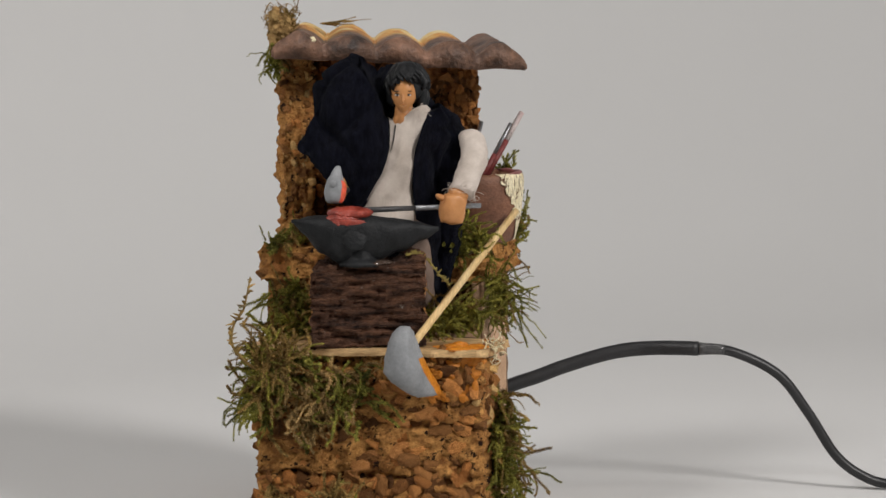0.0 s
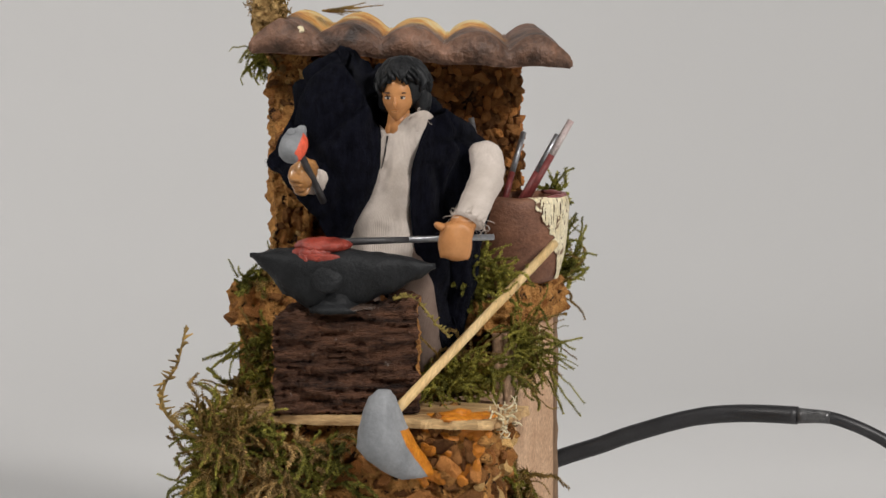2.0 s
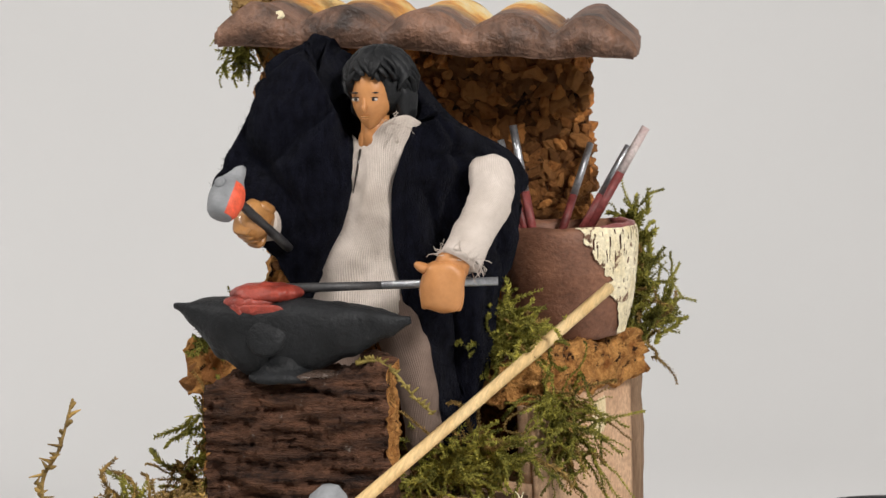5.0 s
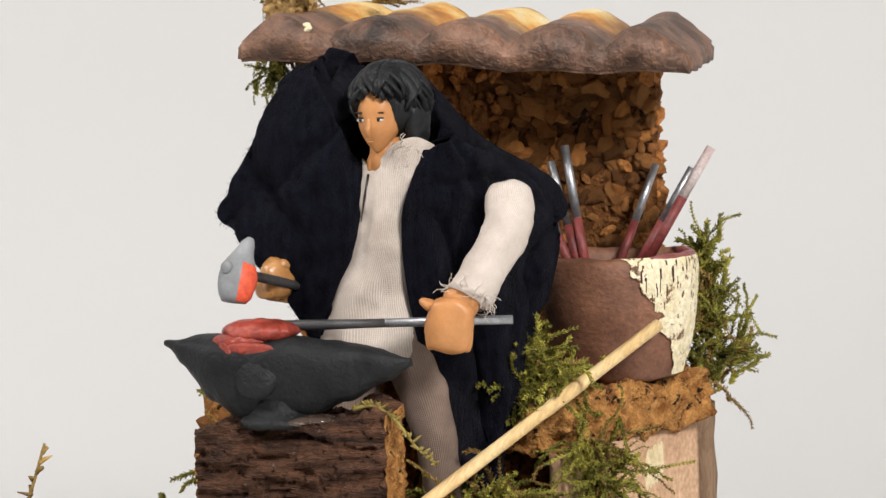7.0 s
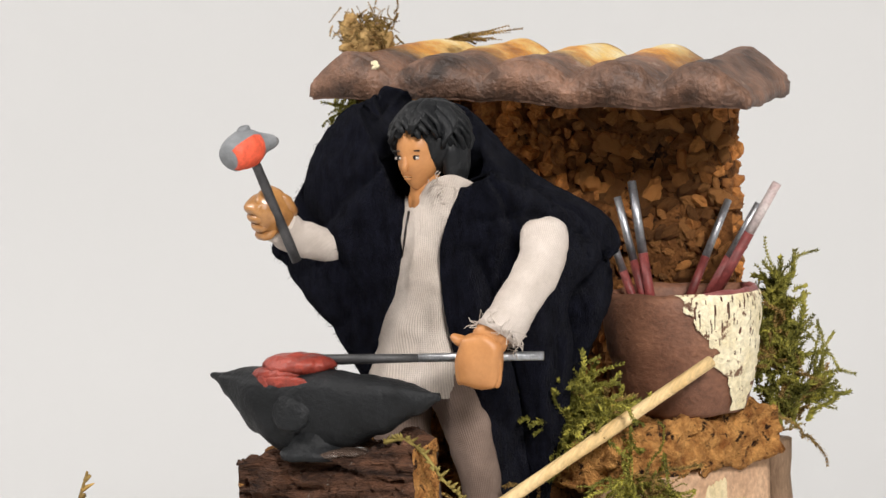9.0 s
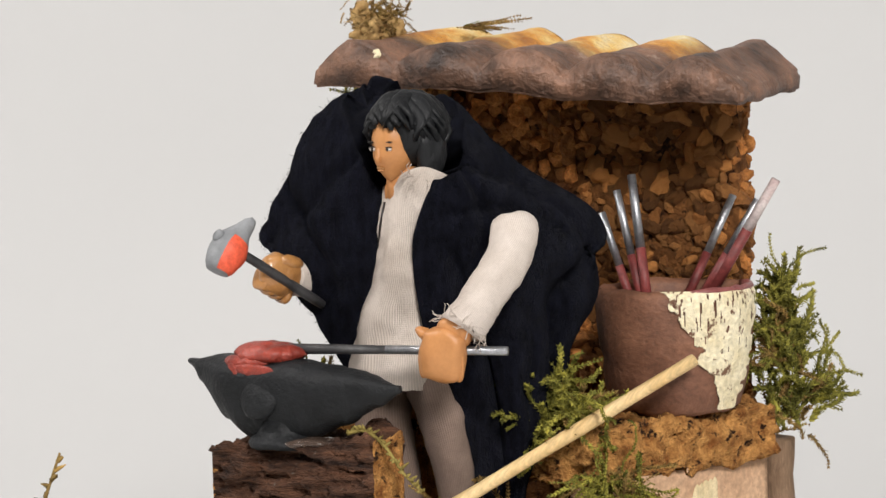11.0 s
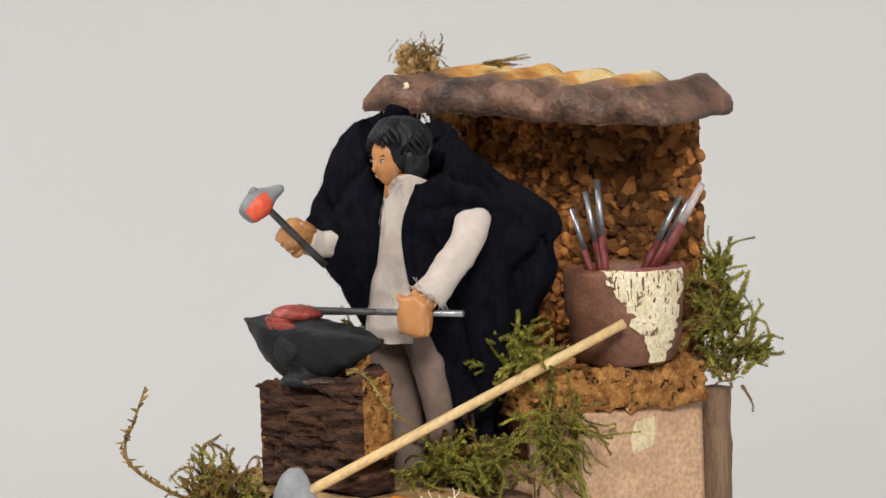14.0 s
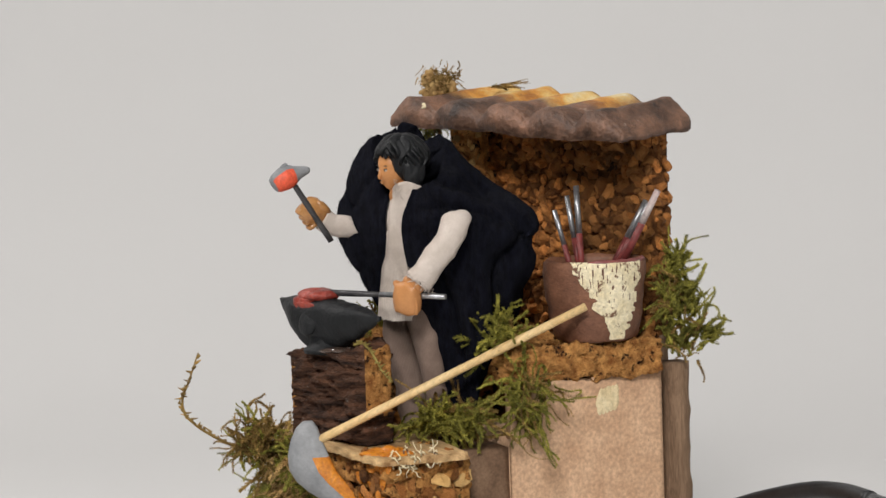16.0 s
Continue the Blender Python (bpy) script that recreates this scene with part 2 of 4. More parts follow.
def wob(p, freq, seed=0.0):
    return noise.noise(Vector(p) * freq + Vector((seed, 3.1 * seed, 7.7)))


def roughen(bm, amp, freq, seed=0.0, octaves=3):
    bm.normal_update()
    moves = []
    for v in bm.verts:
        n = sum(wob(v.co, freq * 2 ** k, seed + k) / 1.7 ** k for k in range(octaves))
        moves.append(v.normal * n * amp)
    for v, d in zip(bm.verts, moves):
        v.co += d


def crumble(bm, amp, freq, seed=0.0, flat=1.0):
    """Crumbly cork: lumps, pits and layers along the normals."""
    bm.normal_update()
    moves = []
    for v in bm.verts:
        q = Vector((v.co.x, v.co.y, v.co.z * flat))
        lump = 0.9 * wob(q, freq, seed) + 0.6 * abs(wob(q, freq * 2.1, seed + 2)) + 0.35 * wob(q, freq * 4.5, seed + 4)
        pit = -1.3 * max(0.0, wob(q, freq * 1.6, seed + 7) - 0.18)
        moves.append(v.normal * amp * (lump + pit))
    for v, d in zip(bm.verts, moves):
        v.co += d


def slab(corners, z0, z1, step=3.0):
    """A block on a four-cornered plan, its faces cut into a grid."""
    bm = bmesh.new()
    c = [Vector((*p, 0)) for p in corners]
    nu = max(2, int((c[1] - c[0]).length / step))
    nv = max(2, int((c[3] - c[0]).length / step))
    nw = max(2, int(abs(z1 - z0) / step))

    def at(i, j, k):
        u, v, w = i / nu, j / nv, k / nw
        p = (c[0] * (1 - u) + c[1] * u) * (1 - v) + (c[3] * (1 - u) + c[2] * u) * v
        return (p.x, p.y, z0 + (z1 - z0) * w)

    verts = {}

    def vert(i, j, k):
        if (i, j, k) not in verts:
            verts[i, j, k] = bm.verts.new(at(i, j, k))
        return verts[i, j, k]

    for i in range(nu):
        for j in range(nv):
            for k in (0, nw):
                bm.faces.new([vert(i, j, k), vert(i + 1, j, k), vert(i + 1, j + 1, k), vert(i, j + 1, k)])
    for i in range(nu):
        for k in range(nw):
            for j in (0, nv):
                bm.faces.new([vert(i, j, k), vert(i + 1, j, k), vert(i + 1, j, k + 1), vert(i, j, k + 1)])
    for j in range(nv):
        for k in range(nw):
            for i in (0, nu):
                bm.faces.new([vert(i, j, k), vert(i, j + 1, k), vert(i, j + 1, k + 1), vert(i, j, k + 1)])
    return bm


def box(x0, x1, y0, y1, z0, z1, step=3.0):
    return slab([(x0, y0), (x1, y0), (x1, y1), (x0, y1)], z0, z1, step)


def smoothline(points, n):
    """Catmull-Rom through the points, n steps between each two."""
    p = [Vector(q) for q in points]
    p = [2 * p[0] - p[1], *p, 2 * p[-1] - p[-2]]
    out = []
    for i in range(1, len(p) - 2):
        for s in range(n):
            t = s / n
            a, b, c, d = p[i - 1:i + 3]
            out.append(0.5 * (2 * b + (c - a) * t + (2 * a - 5 * b + 4 * c - d) * t * t + (3 * b - a - 3 * c + d) * t ** 3))
    out.append(p[-2])
    return out


def tube(bm, path, radii, sides=10, mat=0, squash=1.0, up=(0, 0, 1)):
    """A closed tube along a path; radii a number or one for each point."""
    rings = []
    n = len(path)
    for i, p in enumerate(path):
        d = (path[min(i + 1, n - 1)] - path[max(i - 1, 0)]).normalized()
        a = d.cross(Vector(up))
        a = a.normalized() if a.length > 1e-3 else d.orthogonal().normalized()
        b = a.cross(d)
        r = radii if isinstance(radii, (int, float)) else radii[i]
        rings.append([bm.verts.new(p + (a * math.cos(q) + b * math.sin(q) * squash) * r)
                      for q in (2 * math.pi * s / sides for s in range(sides))])
    for r0, r1 in zip(rings, rings[1:]):
        for s in range(sides):
            f = bm.faces.new([r0[s], r0[(s + 1) % sides], r1[(s + 1) % sides], r1[s]])
            f.material_index = mat
    for r in (rings[0], rings[-1]):
        bm.faces.new(r).material_index = mat
    return bm


def blob(bm, centre, size, mat=0, turn=(0, 0, 0), sub=3, amp=0.0, freq=0.2, seed=0.0):
    """A lumpy ellipsoid."""
    m = Matrix.Translation(centre) @ Euler([radians(a) for a in turn]).to_matrix().to_4x4() @ Matrix.Diagonal((*size, 1))
    r = bmesh.ops.create_icosphere(bm, subdivisions=sub, radius=1.0)
    c = Vector(centre)
    for v in r["verts"]:
        v.co = m @ v.co
        if amp:
            v.co += (v.co - c).normalized() * amp * (wob(v.co, freq, seed) + 0.5 * wob(v.co, freq * 2.3, seed + 5))
        for f in v.link_faces:
            f.material_index = mat
    return r["verts"]


def knuckle(bm, centre, size, mat, turn, power=0.6, amp=0.4):
    """A rounded block."""
    m = Matrix.Translation(centre) @ Euler([radians(a) for a in turn]).to_matrix().to_4x4()
    for v in bmesh.ops.create_icosphere(bm, subdivisions=4, radius=1.0)["verts"]:
        q = [math.copysign(abs(c) ** power, c) * s for c, s in zip(v.co, size)]
        v.co = m @ Vector(q)
        v.co += Vector((wob(v.co, 0.3, 1), wob(v.co, 0.3, 2), wob(v.co, 0.3, 3))) * amp
        for f in v.link_faces:
            f.material_index = mat


def strip(path, radius, sides=10):
    bm = bmesh.new()
    return tube(bm, [Vector(p) for p in path], radius, sides)


# ---- the white sweep around the table ----
def lathe(profile, steps, centre=(0, 0)):
    bm = bmesh.new()
    rings = []
    for r, z in profile:
        rings.append([bm.verts.new((centre[0] + r * math.cos(a), centre[1] + r * math.sin(a), z))
                      for a in (2 * math.pi * s / steps for s in range(steps))])
    for r0, r1 in zip(rings, rings[1:]):
        for s in range(steps):
            bm.faces.new([r0[s], r0[(s + 1) % steps], r1[(s + 1) % steps], r1[s]])
    return bm, rings


prof = [(0.5, 0), (300, 0), (700, 0), (1000, 0)]
prof += [(1000 + 380 * math.sin(a), 380 - 380 * math.cos(a)) for a in (radians(7.5 * k) for k in range(1, 13))]
prof += [(1380, 900), (1380, 1300)]
bm, rings = lathe(prof, 96, (450, -450))
tagged(link("backdrop", bm, "paper"), "white seamless paper sweep curving from table to wall", "backdrop", kind="structure")
# added lid, never in view: closes the sweep and deepens the shadows
bm = bmesh.new()
bmesh.ops.create_circle(bm, cap_ends=True, segments=64, radius=1390)
for v in bm.verts:
    v.co += Vector((450, -450, 1550))
tagged(link("ceiling", bm, "room"), "unseen grey lid added above the photo table to cut bounced light", "ceiling", kind="structure")
# added ring between sweep and lid, out of view, also to cut bounce
bm, rings = lathe([(1390, 1290), (1390, 1552)], 64, (450, -450))
tagged(link("unseen_light_ring", bm, "room"), "unseen grey ring added around the photo table to cut bounced light", "wall", kind="structure")

# ---- cork pieces ----
CHIPS = []


def chip_meshes():
    rnd = random.Random(5)
    for k in range(12):
        bm = bmesh.new()
        bmesh.ops.create_icosphere(bm, subdivisions=2, radius=1.0)
        axis = Vector((rnd.uniform(-1, 1), rnd.uniform(-1, 1), rnd.uniform(-1, 1))).normalized()
        for v in bm.verts:
            v.co *= 1 + 0.45 * wob(v.co, 1.3, 10 + k) + rnd.uniform(-.16, .16)
            v.co -= axis * v.co.dot(axis) * 0.4
        me = bpy.data.meshes.new("cork_chip")
        bm.to_mesh(me)
        bm.free()
        CHIPS.append(me)


chip_meshes()


def chip_field(parent, origin, eu, ev, nu, nv, pitch, out, rnd, mat="chip", keep=None, name="cork_chip", depth=0.85, size=0.72, laid=False, sink=0.5):
    """Chips over a face: origin and the two edge directions in mm, out its normal."""
    eu, ev, out = Vector(eu).normalized(), Vector(ev).normalized(), Vector(out).normalized()
    for i in range(nu):
        for j in range(nv):
            u = (i + 0.5 + rnd.uniform(-.42, .42)) * pitch
            v = (j + 0.5 + rnd.uniform(-.42, .42) + 0.5 * (i % 2)) * pitch
            if keep and not keep(u, v):
                continue
            p = Vector(origin) + eu * u + ev * v + out * rnd.uniform(-sink, 0.3) * pitch * 0.5
            me = rnd.choice(CHIPS)
            if len(me.materials) == 0:
                me.materials.append(M["chip"])
            ob = new(name, me)
            ob.parent = parent
            s = pitch * size * rnd.uniform(0.5, 1.3) * MM
            rot = Matrix((eu, ev, out)).transposed().to_4x4() @ Euler((rnd.uniform(-.4, .4), rnd.uniform(-.4, .4), rnd.uniform(-.35, .35) if laid else rnd.uniform(0, 6.28))).to_matrix().to_4x4()
            ob.matrix_local = Matrix.Translation(p * MM) @ rot @ Matrix.Diagonal((s * (rnd.uniform(0.9, 1.6) if laid else rnd.uniform(.8, 1.4)), s * (0.85 if laid else 1), s * depth, 1))
            kind = rnd.choice(mat) if isinstance(mat, tuple) else mat
            if kind != "chip":
                ob.material_slots[0].link = "OBJECT"
                ob.material_slots[0].material = M[kind]


def joined_chips(parent, origin, eu, nu, nv, pitch, out, rnd, lift=0.15):
    """The same chips where they are too hidden or small to pick apart, as one mesh."""
    eu, ev, out = Vector(eu).normalized(), Vector((0, 0, 1)), Vector(out).normalized()
    verts, faces = [], []
    for i in range(nu):
        for j in range(nv):
            p = Vector(origin) + eu * (i + 0.5 + rnd.uniform(-.42, .42)) * pitch + ev * (j + 0.5 + rnd.uniform(-.42, .42)) * pitch + out * rnd.uniform(lift - 0.4, lift) * pitch
            me = rnd.choice(CHIPS)
            rot = Matrix((eu, ev, out)).transposed() @ Euler((rnd.uniform(-.4, .4), rnd.uniform(-.4, .4), rnd.uniform(0, 6.28))).to_matrix()
            s = pitch * 0.78 * rnd.uniform(0.5, 1.3)
            first = len(verts)
            verts.extend(tuple((p + rot @ (v.co * s)) * MM) for v in me.vertices)
            faces.extend(tuple(first + k for k in f.vertices) for f in me.polygons)
    me = bpy.data.meshes.new("cork_crumb")
    me.from_pydata(verts, [], faces)
    me.materials.append(M["chip_joined"])
    ob = new("cork_crumb", me)
    ob.parent = parent
    return tagged(ob, kind="stuff")


# ---- the hut: base, box, walls, roof ----
E1, E2 = Vector((0.899, 0.438, 0)), Vector((-0.438, 0.899, 0))
HUT = Vector((-34, -28, 0))


def hut_at(a, b, z=0.0):
    """A point of the turned hut: a along its front, b towards its back."""
    p = HUT + E1 * a + E2 * b
    return Vector((p.x, p.y, z))


def hut_slab(a0, a1, b0, b1, z0, z1, step=3.0):
    return slab([hut_at(a0, b0)[:2], hut_at(a1, b0)[:2], hut_at(a1, b1)[:2], hut_at(a0, b1)[:2]], z0, z1, step)


hut = thing("forge_hut", "small cork and cardboard forge hut with a clay tiled roof", "model hut")

BASE = [(-30, -74), (47.5, -69), (47.5, -41), (-30, -41)]
bm = slab(BASE, 0, 70.5, 0.9)
crumble(bm, 3.0, 0.17, 1, 1.9)
for v in bm.verts:
    for z0 in (12.5, 29, 47, 60):
        q = (v.co.z - z0 - 2.5 * wob(v.co, 0.05, z0)) / 1.1
        v.co.y += 3.2 * math.exp(-q * q) * (v.co.y < -60)
    if v.co.z < 12.5 and v.co.y < -60:
        v.co.y -= 2.5
base = part("base_block", bm, "cork", hut, "rough cork block of the lower front")
bm = slab([(-32, -77), (50, -72), (53.5, -44), (-32, -38)], 70.8, 73.2, 1.2)
for v in bm.verts:
    edge = min(1.0, max(0.0, (-66 - v.co.y) / 6)) + min(1.0, max(0.0, (v.co.x - 42) / 8))
    v.co.y += edge * 1.2 * wob(v.co, 0.22, 31)
    v.co.x += edge * 1.2 * wob(v.co, 0.3, 33)
    v.co.z += 0.2 * wob(v.co, 0.1, 2) + edge * 0.25 * wob(v.co, 0.4, 5)
part("base_board", bm, "plank", hut, "thin pale wooden board under the forge", smooth=False)
bm = box(-33, 40, -23.4, 30, 0, 73, 5)
part("lower_box", bm, "card", hut)
bm = box(-30, 39, -40.9, -23.5, 0, 70.5, 2)
roughen(bm, 0.7, 0.2, 15)
part("recess_board", bm, "brown_card", hut, "dark brown board set back behind the cork base")
# darkened block in place of a shaded hollow under the pot slab
bm = box(20, 36.5, -8, 30, 73.1, 90, 3)
roughen(bm, 1.0, 0.2, 5)
part("side_box", bm, "gap", hut, "darkened block standing for the shaded hollow behind the cardboard")
bm = box(36.6, 40, -23, 30, 73.1, 90, 5)
part("corner_box", bm, "card", hut)
bm = box(40.05, 41.2, -23.5, 30.5, 0.5, 90.3, 1.5)
roughen(bm, 0.1, 0.4, 4)
part("side_panel", bm, "card", hut, "bare grey-brown cardboard side panel")
bm = box(-34, -4, -40, 25, 73.1, 92, 4)
roughen(bm, 0.8, 0.15, 3)
part("step_block", bm, "cork", hut)
bm = slab([(-35.5, -43), (-6, -38), (-6, -8), (-35.5, -10)], 92, 104, 0.9)
crumble(bm, 2.4, 0.15, 6, 1.3)
ledge = part("ledge_slab", bm, "cork", hut, "broken cork slab on the step")
bm = slab([(15.5, -28), (39.5, -22), (45, 29), (16, 29)], 90.3, 101, 0.8)
crumble(bm, 2.9, 0.2, 7, 1.4)
part("pot_slab", bm, "cork_light", hut, "broken cork slab under the clay pot")
bm = bmesh.new()
tube(bm, [Vector((36.0 + 0.3 * wob((k, 0, 0), 0.4), 38.2, 4.0 * k)) for k in range(24)], [4.6 + 0.5 * wob((0, k, 0), 0.5) for k in range(24)], 26, 0, 1.0, (0, 1, 0))
roughen(bm, 0.55, 0.22, 8)
part("back_post", bm, "wood", hut, "weathered brown wooden upright")
# same shade-dark colour, to blend with the hollow beside it
bm = box(-4, 20, -8, 28, 73.1, 100, 5)
part("motor_cover", bm, "gap", hut)
bm = box(-33, 29, 30.5, 40, 0, 100, 6)
part("back_board", bm, "wood", hut)

bm = hut_slab(11, 85, 29.5, 38, 95, 168.5, 3)
roughen(bm, 0.8, 0.2, 9)
back_wall = part("back_wall", bm, "gap", hut, "back wall of pressed cork chips")
bm = hut_slab(8, 19, 20.5, 29.4, 84, 171.5, 0.8)
crumble(bm, 2.4, 0.26, 10, 0.7)
side_wall = part("side_wall", bm, "cork_light", hut, "cork bark side wall with a ragged edge")


def roof_sheet():
    """Five barrel waves along the front, a thick front lip, a hollow underneath."""
    bm = bmesh.new()
    na, nb, width = 110, 22, 96.0
    grid = {}
    for layer in (0, 1):
        for i in range(na + 1):
            u = i / na
            for j in range(nb + 1):
                v = j / nb
                skew = 13.0 * v * (1 - u) + 3.0 * v * u
                deep = 40.0 - 6.0 * u
                a = u * width + skew - 1
                b = v * deep - 1.5 * math.sin(u * 5 * math.pi) ** 2 * (1 - v)
                wave = abs(math.sin(u * 5 * math.pi)) ** 0.8
                end = min(1.0, min(u, 1 - u) * 11)
                z = 170.0 - 6.0 * u
                if layer == 0:
                    z += 5.2 + 4.9 * wave * (0.55 + 0.45 * end) - 1.6 * (1 - end) + 1.2 * v + 2.4 * max(0.0, v - 0.3)
                else:
                    z += 0.5 * wave - 0.4 * math.cos(u * 9) + 2.0 * v
                    a = a * 0.995 + 0.2
                    if v == 0:
                        b -= 1.6
                p = hut_at(a, b, z)
                grid[layer, i, j] = bm.verts.new(p)
    for i in range(na):
        for j in range(nb):
            for layer in (0, 1):
                bm.faces.new([grid[layer, i, j], grid[layer, i + 1, j], grid[layer, i + 1, j + 1], grid[layer, i, j + 1]])
    for i in range(na):
        for j in (0, nb):
            bm.faces.new([grid[0, i, j], grid[0, i + 1, j], grid[1, i + 1, j], grid[1, i, j]])
    for j in range(nb):
        for i in (0, na):
            bm.faces.new([grid[0, i, j], grid[0, i, j + 1], grid[1, i, j + 1], grid[1, i, j]])
    bmesh.ops.recalc_face_normals(bm, faces=bm.faces)
    es = [e for e in bm.edges if e.calc_face_angle(0) > 0.8]
    bmesh.ops.bevel(bm, geom=es, offset=1.3, segments=3, affect="EDGES", clamp_overlap=True)
    roughen(bm, 0.55, 0.11, 11)
    return bm


roof = part("roof", roof_sheet(), "tile", hut, "wavy roof of brown and ochre clay tiles")
bm = bmesh.new()
blob(bm, hut_at(13.2, 0.4, 176.5), (1.8, 0.6, 1.3), sub=3, amp=1.4, freq=0.9, seed=3)
part("paint_fleck", bm, "cream", roof, "white paint fleck")


bm = bmesh.new()
blob(bm, (40, -65, 73.2), (9.5, 6.5, 0.8), 0, (0, 0, 12), 5, 2.4, 0.22, 4)
crumble(bm, 0.4, 0.6, 3)
part("orange_stain", bm, "amber", hut, "smeared orange paint")
bm = bmesh.new()
rs = random.Random(17)
for k in range(34):
    p = Vector((49.5 + rs.uniform(-3, 2.5), -60 + rs.uniform(-9, 8), 72 + rs.uniform(-3, 2)))
    h = Vector((rs.uniform(0, 1), rs.uniform(-1, 0.4), rs.uniform(-0.3, 1))).normalized()
    line = [p]
    for q in range(rs.randint(3, 6)):
        h = (h + Vector((rs.gauss(0, .5), rs.gauss(0, .5), rs.gauss(0, .5)))).normalized()
        line.append(line[-1] + h * 1.1)
    tube(bm, line, [0.34 - 0.04 * q for q in range(len(line))], 5)
part("cream_stain", bm, "cream", hut, "frayed cream paint on the cork edge")
# ---- cork log with the anvil ----
def cork_log():
    c = [(-9.5, -77), (28, -66.5), (25, -56.5), (-11, -60)]
    bm = slab(c, 73.6, 102, 0.8)
    for v in bm.verts:
        v.co.z += (v.co.z - 73.6) / 28 * ((v.co.x - 10) * 0.07 + (v.co.y + 72) * 0.05)
    bm.normal_update()
    for v in bm.verts:
        layer = wob((v.co.x * 0.12, v.co.y * 0.12, v.co.z * 0.75), 1.0, 2) * 2.3
        crack = -1.6 * max(0.0, wob((v.co.x * 0.05, 0, v.co.z * 0.35), 1.0, 8) - 0.25) * 4
        side_cut = max(0.0, v.normal.x - 0.5) * 2
        v.co += v.normal * (1.0 - 0.65 * side_cut) * (1.6 * wob(v.co, 0.07, 12) + 1.2 * layer + crack + 1.7 * wob((v.co.x * 0.4, v.co.y * 0.4, v.co.z), 0.5, 4) + 1.5 * wob((v.co.x * 0.8, v.co.y * 0.8, v.co.z), 1.2, 9) + 0.8 * wob(v.co, 0.6, 15))
    for f in bm.faces:
        if f.normal.x > 0.7 and f.calc_center_median().z > 84 + 5 * wob(f.calc_center_median(), 0.2, 3):
            f.material_index = 1
    return bm


log = tagged(link("cork_log", cork_log(), ["bark", "cork_light"]), "short block of dark ridged cork bark under the anvil", "log")


def between(u, stops):
    """Smooth interpolation through (place, value) pairs."""
    for (a, x), (b, y) in zip(stops, stops[1:]):
        if u <= b:
            q = (u - a) / (b - a)
            return x + (y - x) * (0.5 * q + 0.5 * q * q * (3 - 2 * q))
    return stops[-1][1]


def anvil_mesh():
    """Flat-topped body with two drawn-out horns, narrowing to a small foot."""
    bm = bmesh.new()
    left, right = Vector((-16.5, -76.2, 0)), Vector((31.6, -62.2, 0))
    along = (right - left).normalized()
    side = Vector((-along.y, along.x, 0))
    n, rings = 56, []
    for i in range(n + 1):
        u = i / n
        c = left.lerp(right, u)
        half = between(u, [(0, 1.3), (0.08, 4.2), (0.26, 7.2), (0.45, 7.4), (0.65, 6.2), (0.86, 3.4), (1, 0.9)])
        top = between(u, [(0, 117.2), (0.14, 118.3), (0.5, 118.4), (0.8, 116.4), (1, 114.3)])
        low = between(u, [(0, 115.9), (0.08, 112.4), (0.2, 105.6), (0.31, 101.9), (0.46, 101.7), (0.6, 103.2), (0.76, 105.8), (0.9, 109.8), (1, 112.8)])
        ring = []
        for k in range(28):
            a = 2 * math.pi * k / 28
            x, z = math.cos(a), math.sin(a)
            x = math.copysign(abs(x) ** 0.7, x)
            z = math.copysign(abs(z) ** 0.7, z)
            q = 0.5 - 0.5 * z
            w = half * (1 - 0.42 * q ** 2)
            ring.append(bm.verts.new(c + side * w * x + Vector((0, 0, top + (low - top) * q))))
        rings.append(ring)
    for r0, r1 in zip(rings, rings[1:]):
        for k in range(28):
            bm.faces.new([r0[k], r0[(k + 1) % 28], r1[(k + 1) % 28], r1[k]])
    bm.faces.new(rings[0])
    bm.faces.new(rings[-1])
    roughen(bm, 0.55, 0.13, 12)
    return bm, along, side


anvil = thing("anvil", "black painted clay anvil standing on the cork log", "anvil")
bm, along, side = anvil_mesh()
part("body", bm, "anvil", anvil)
bm = bmesh.new()
fc = Vector((6.0, -70.3, 0))
tube(bm, [fc + Vector((0, 0, z)) for z in (107, 104.6, 103.6, 103, 102.2, 101.2)], [5.0, 5.2, 5.8, 6.9, 7.5, 7.2], 28)
roughen(bm, 0.3, 0.3, 6)
part("foot", bm, "anvil", anvil)
bm = bmesh.new()
blob(bm, Vector((3.6, -70.3, 111.4)) - side * 5.7, (4.5, 1.9, 4.8), 0, (-16, 0, 16), 5, 0.25, 0.2, 6)
part("boss", bm, "anvil", anvil, "rounded raised boss")
bm = bmesh.new()
blob(bm, (10, -69.5, 102.4), (6.5, 5.0, 0.9), sub=4, amp=2.0, freq=0.2, seed=2)
tagged(link("glue_puddle", bm, "glue"), "shiny clear glue puddle under the anvil", "glue")

iron = thing("hot_iron", "steel bar with a red-hot tip lying on the anvil", "iron bar")
bm = bmesh.new()
blob(bm, (2.6, -71.2, 119.2), (8.0, 5.4, 2.3), turn=(0, 0, 15), sub=5, amp=0.7, freq=0.3, seed=4)
blob(bm, (0.6, -75.4, 117.6), (5.4, 2.0, 1.5), turn=(0, 0, 15), sub=4, amp=0.5, freq=0.5, seed=6)
blob(bm, (-1.4, -77.6, 115.0), (1.8, 0.6, 2.6), sub=4, amp=0.4, freq=0.6, seed=9)
blob(bm, (4.0, -76.4, 116.4), (5.2, 0.5, 1.2), turn=(0, 0, 15), sub=3, amp=0.7, freq=0.6, seed=11)
part("hot_tip", bm, "hot", iron, "lumpy dull red glowing tip")
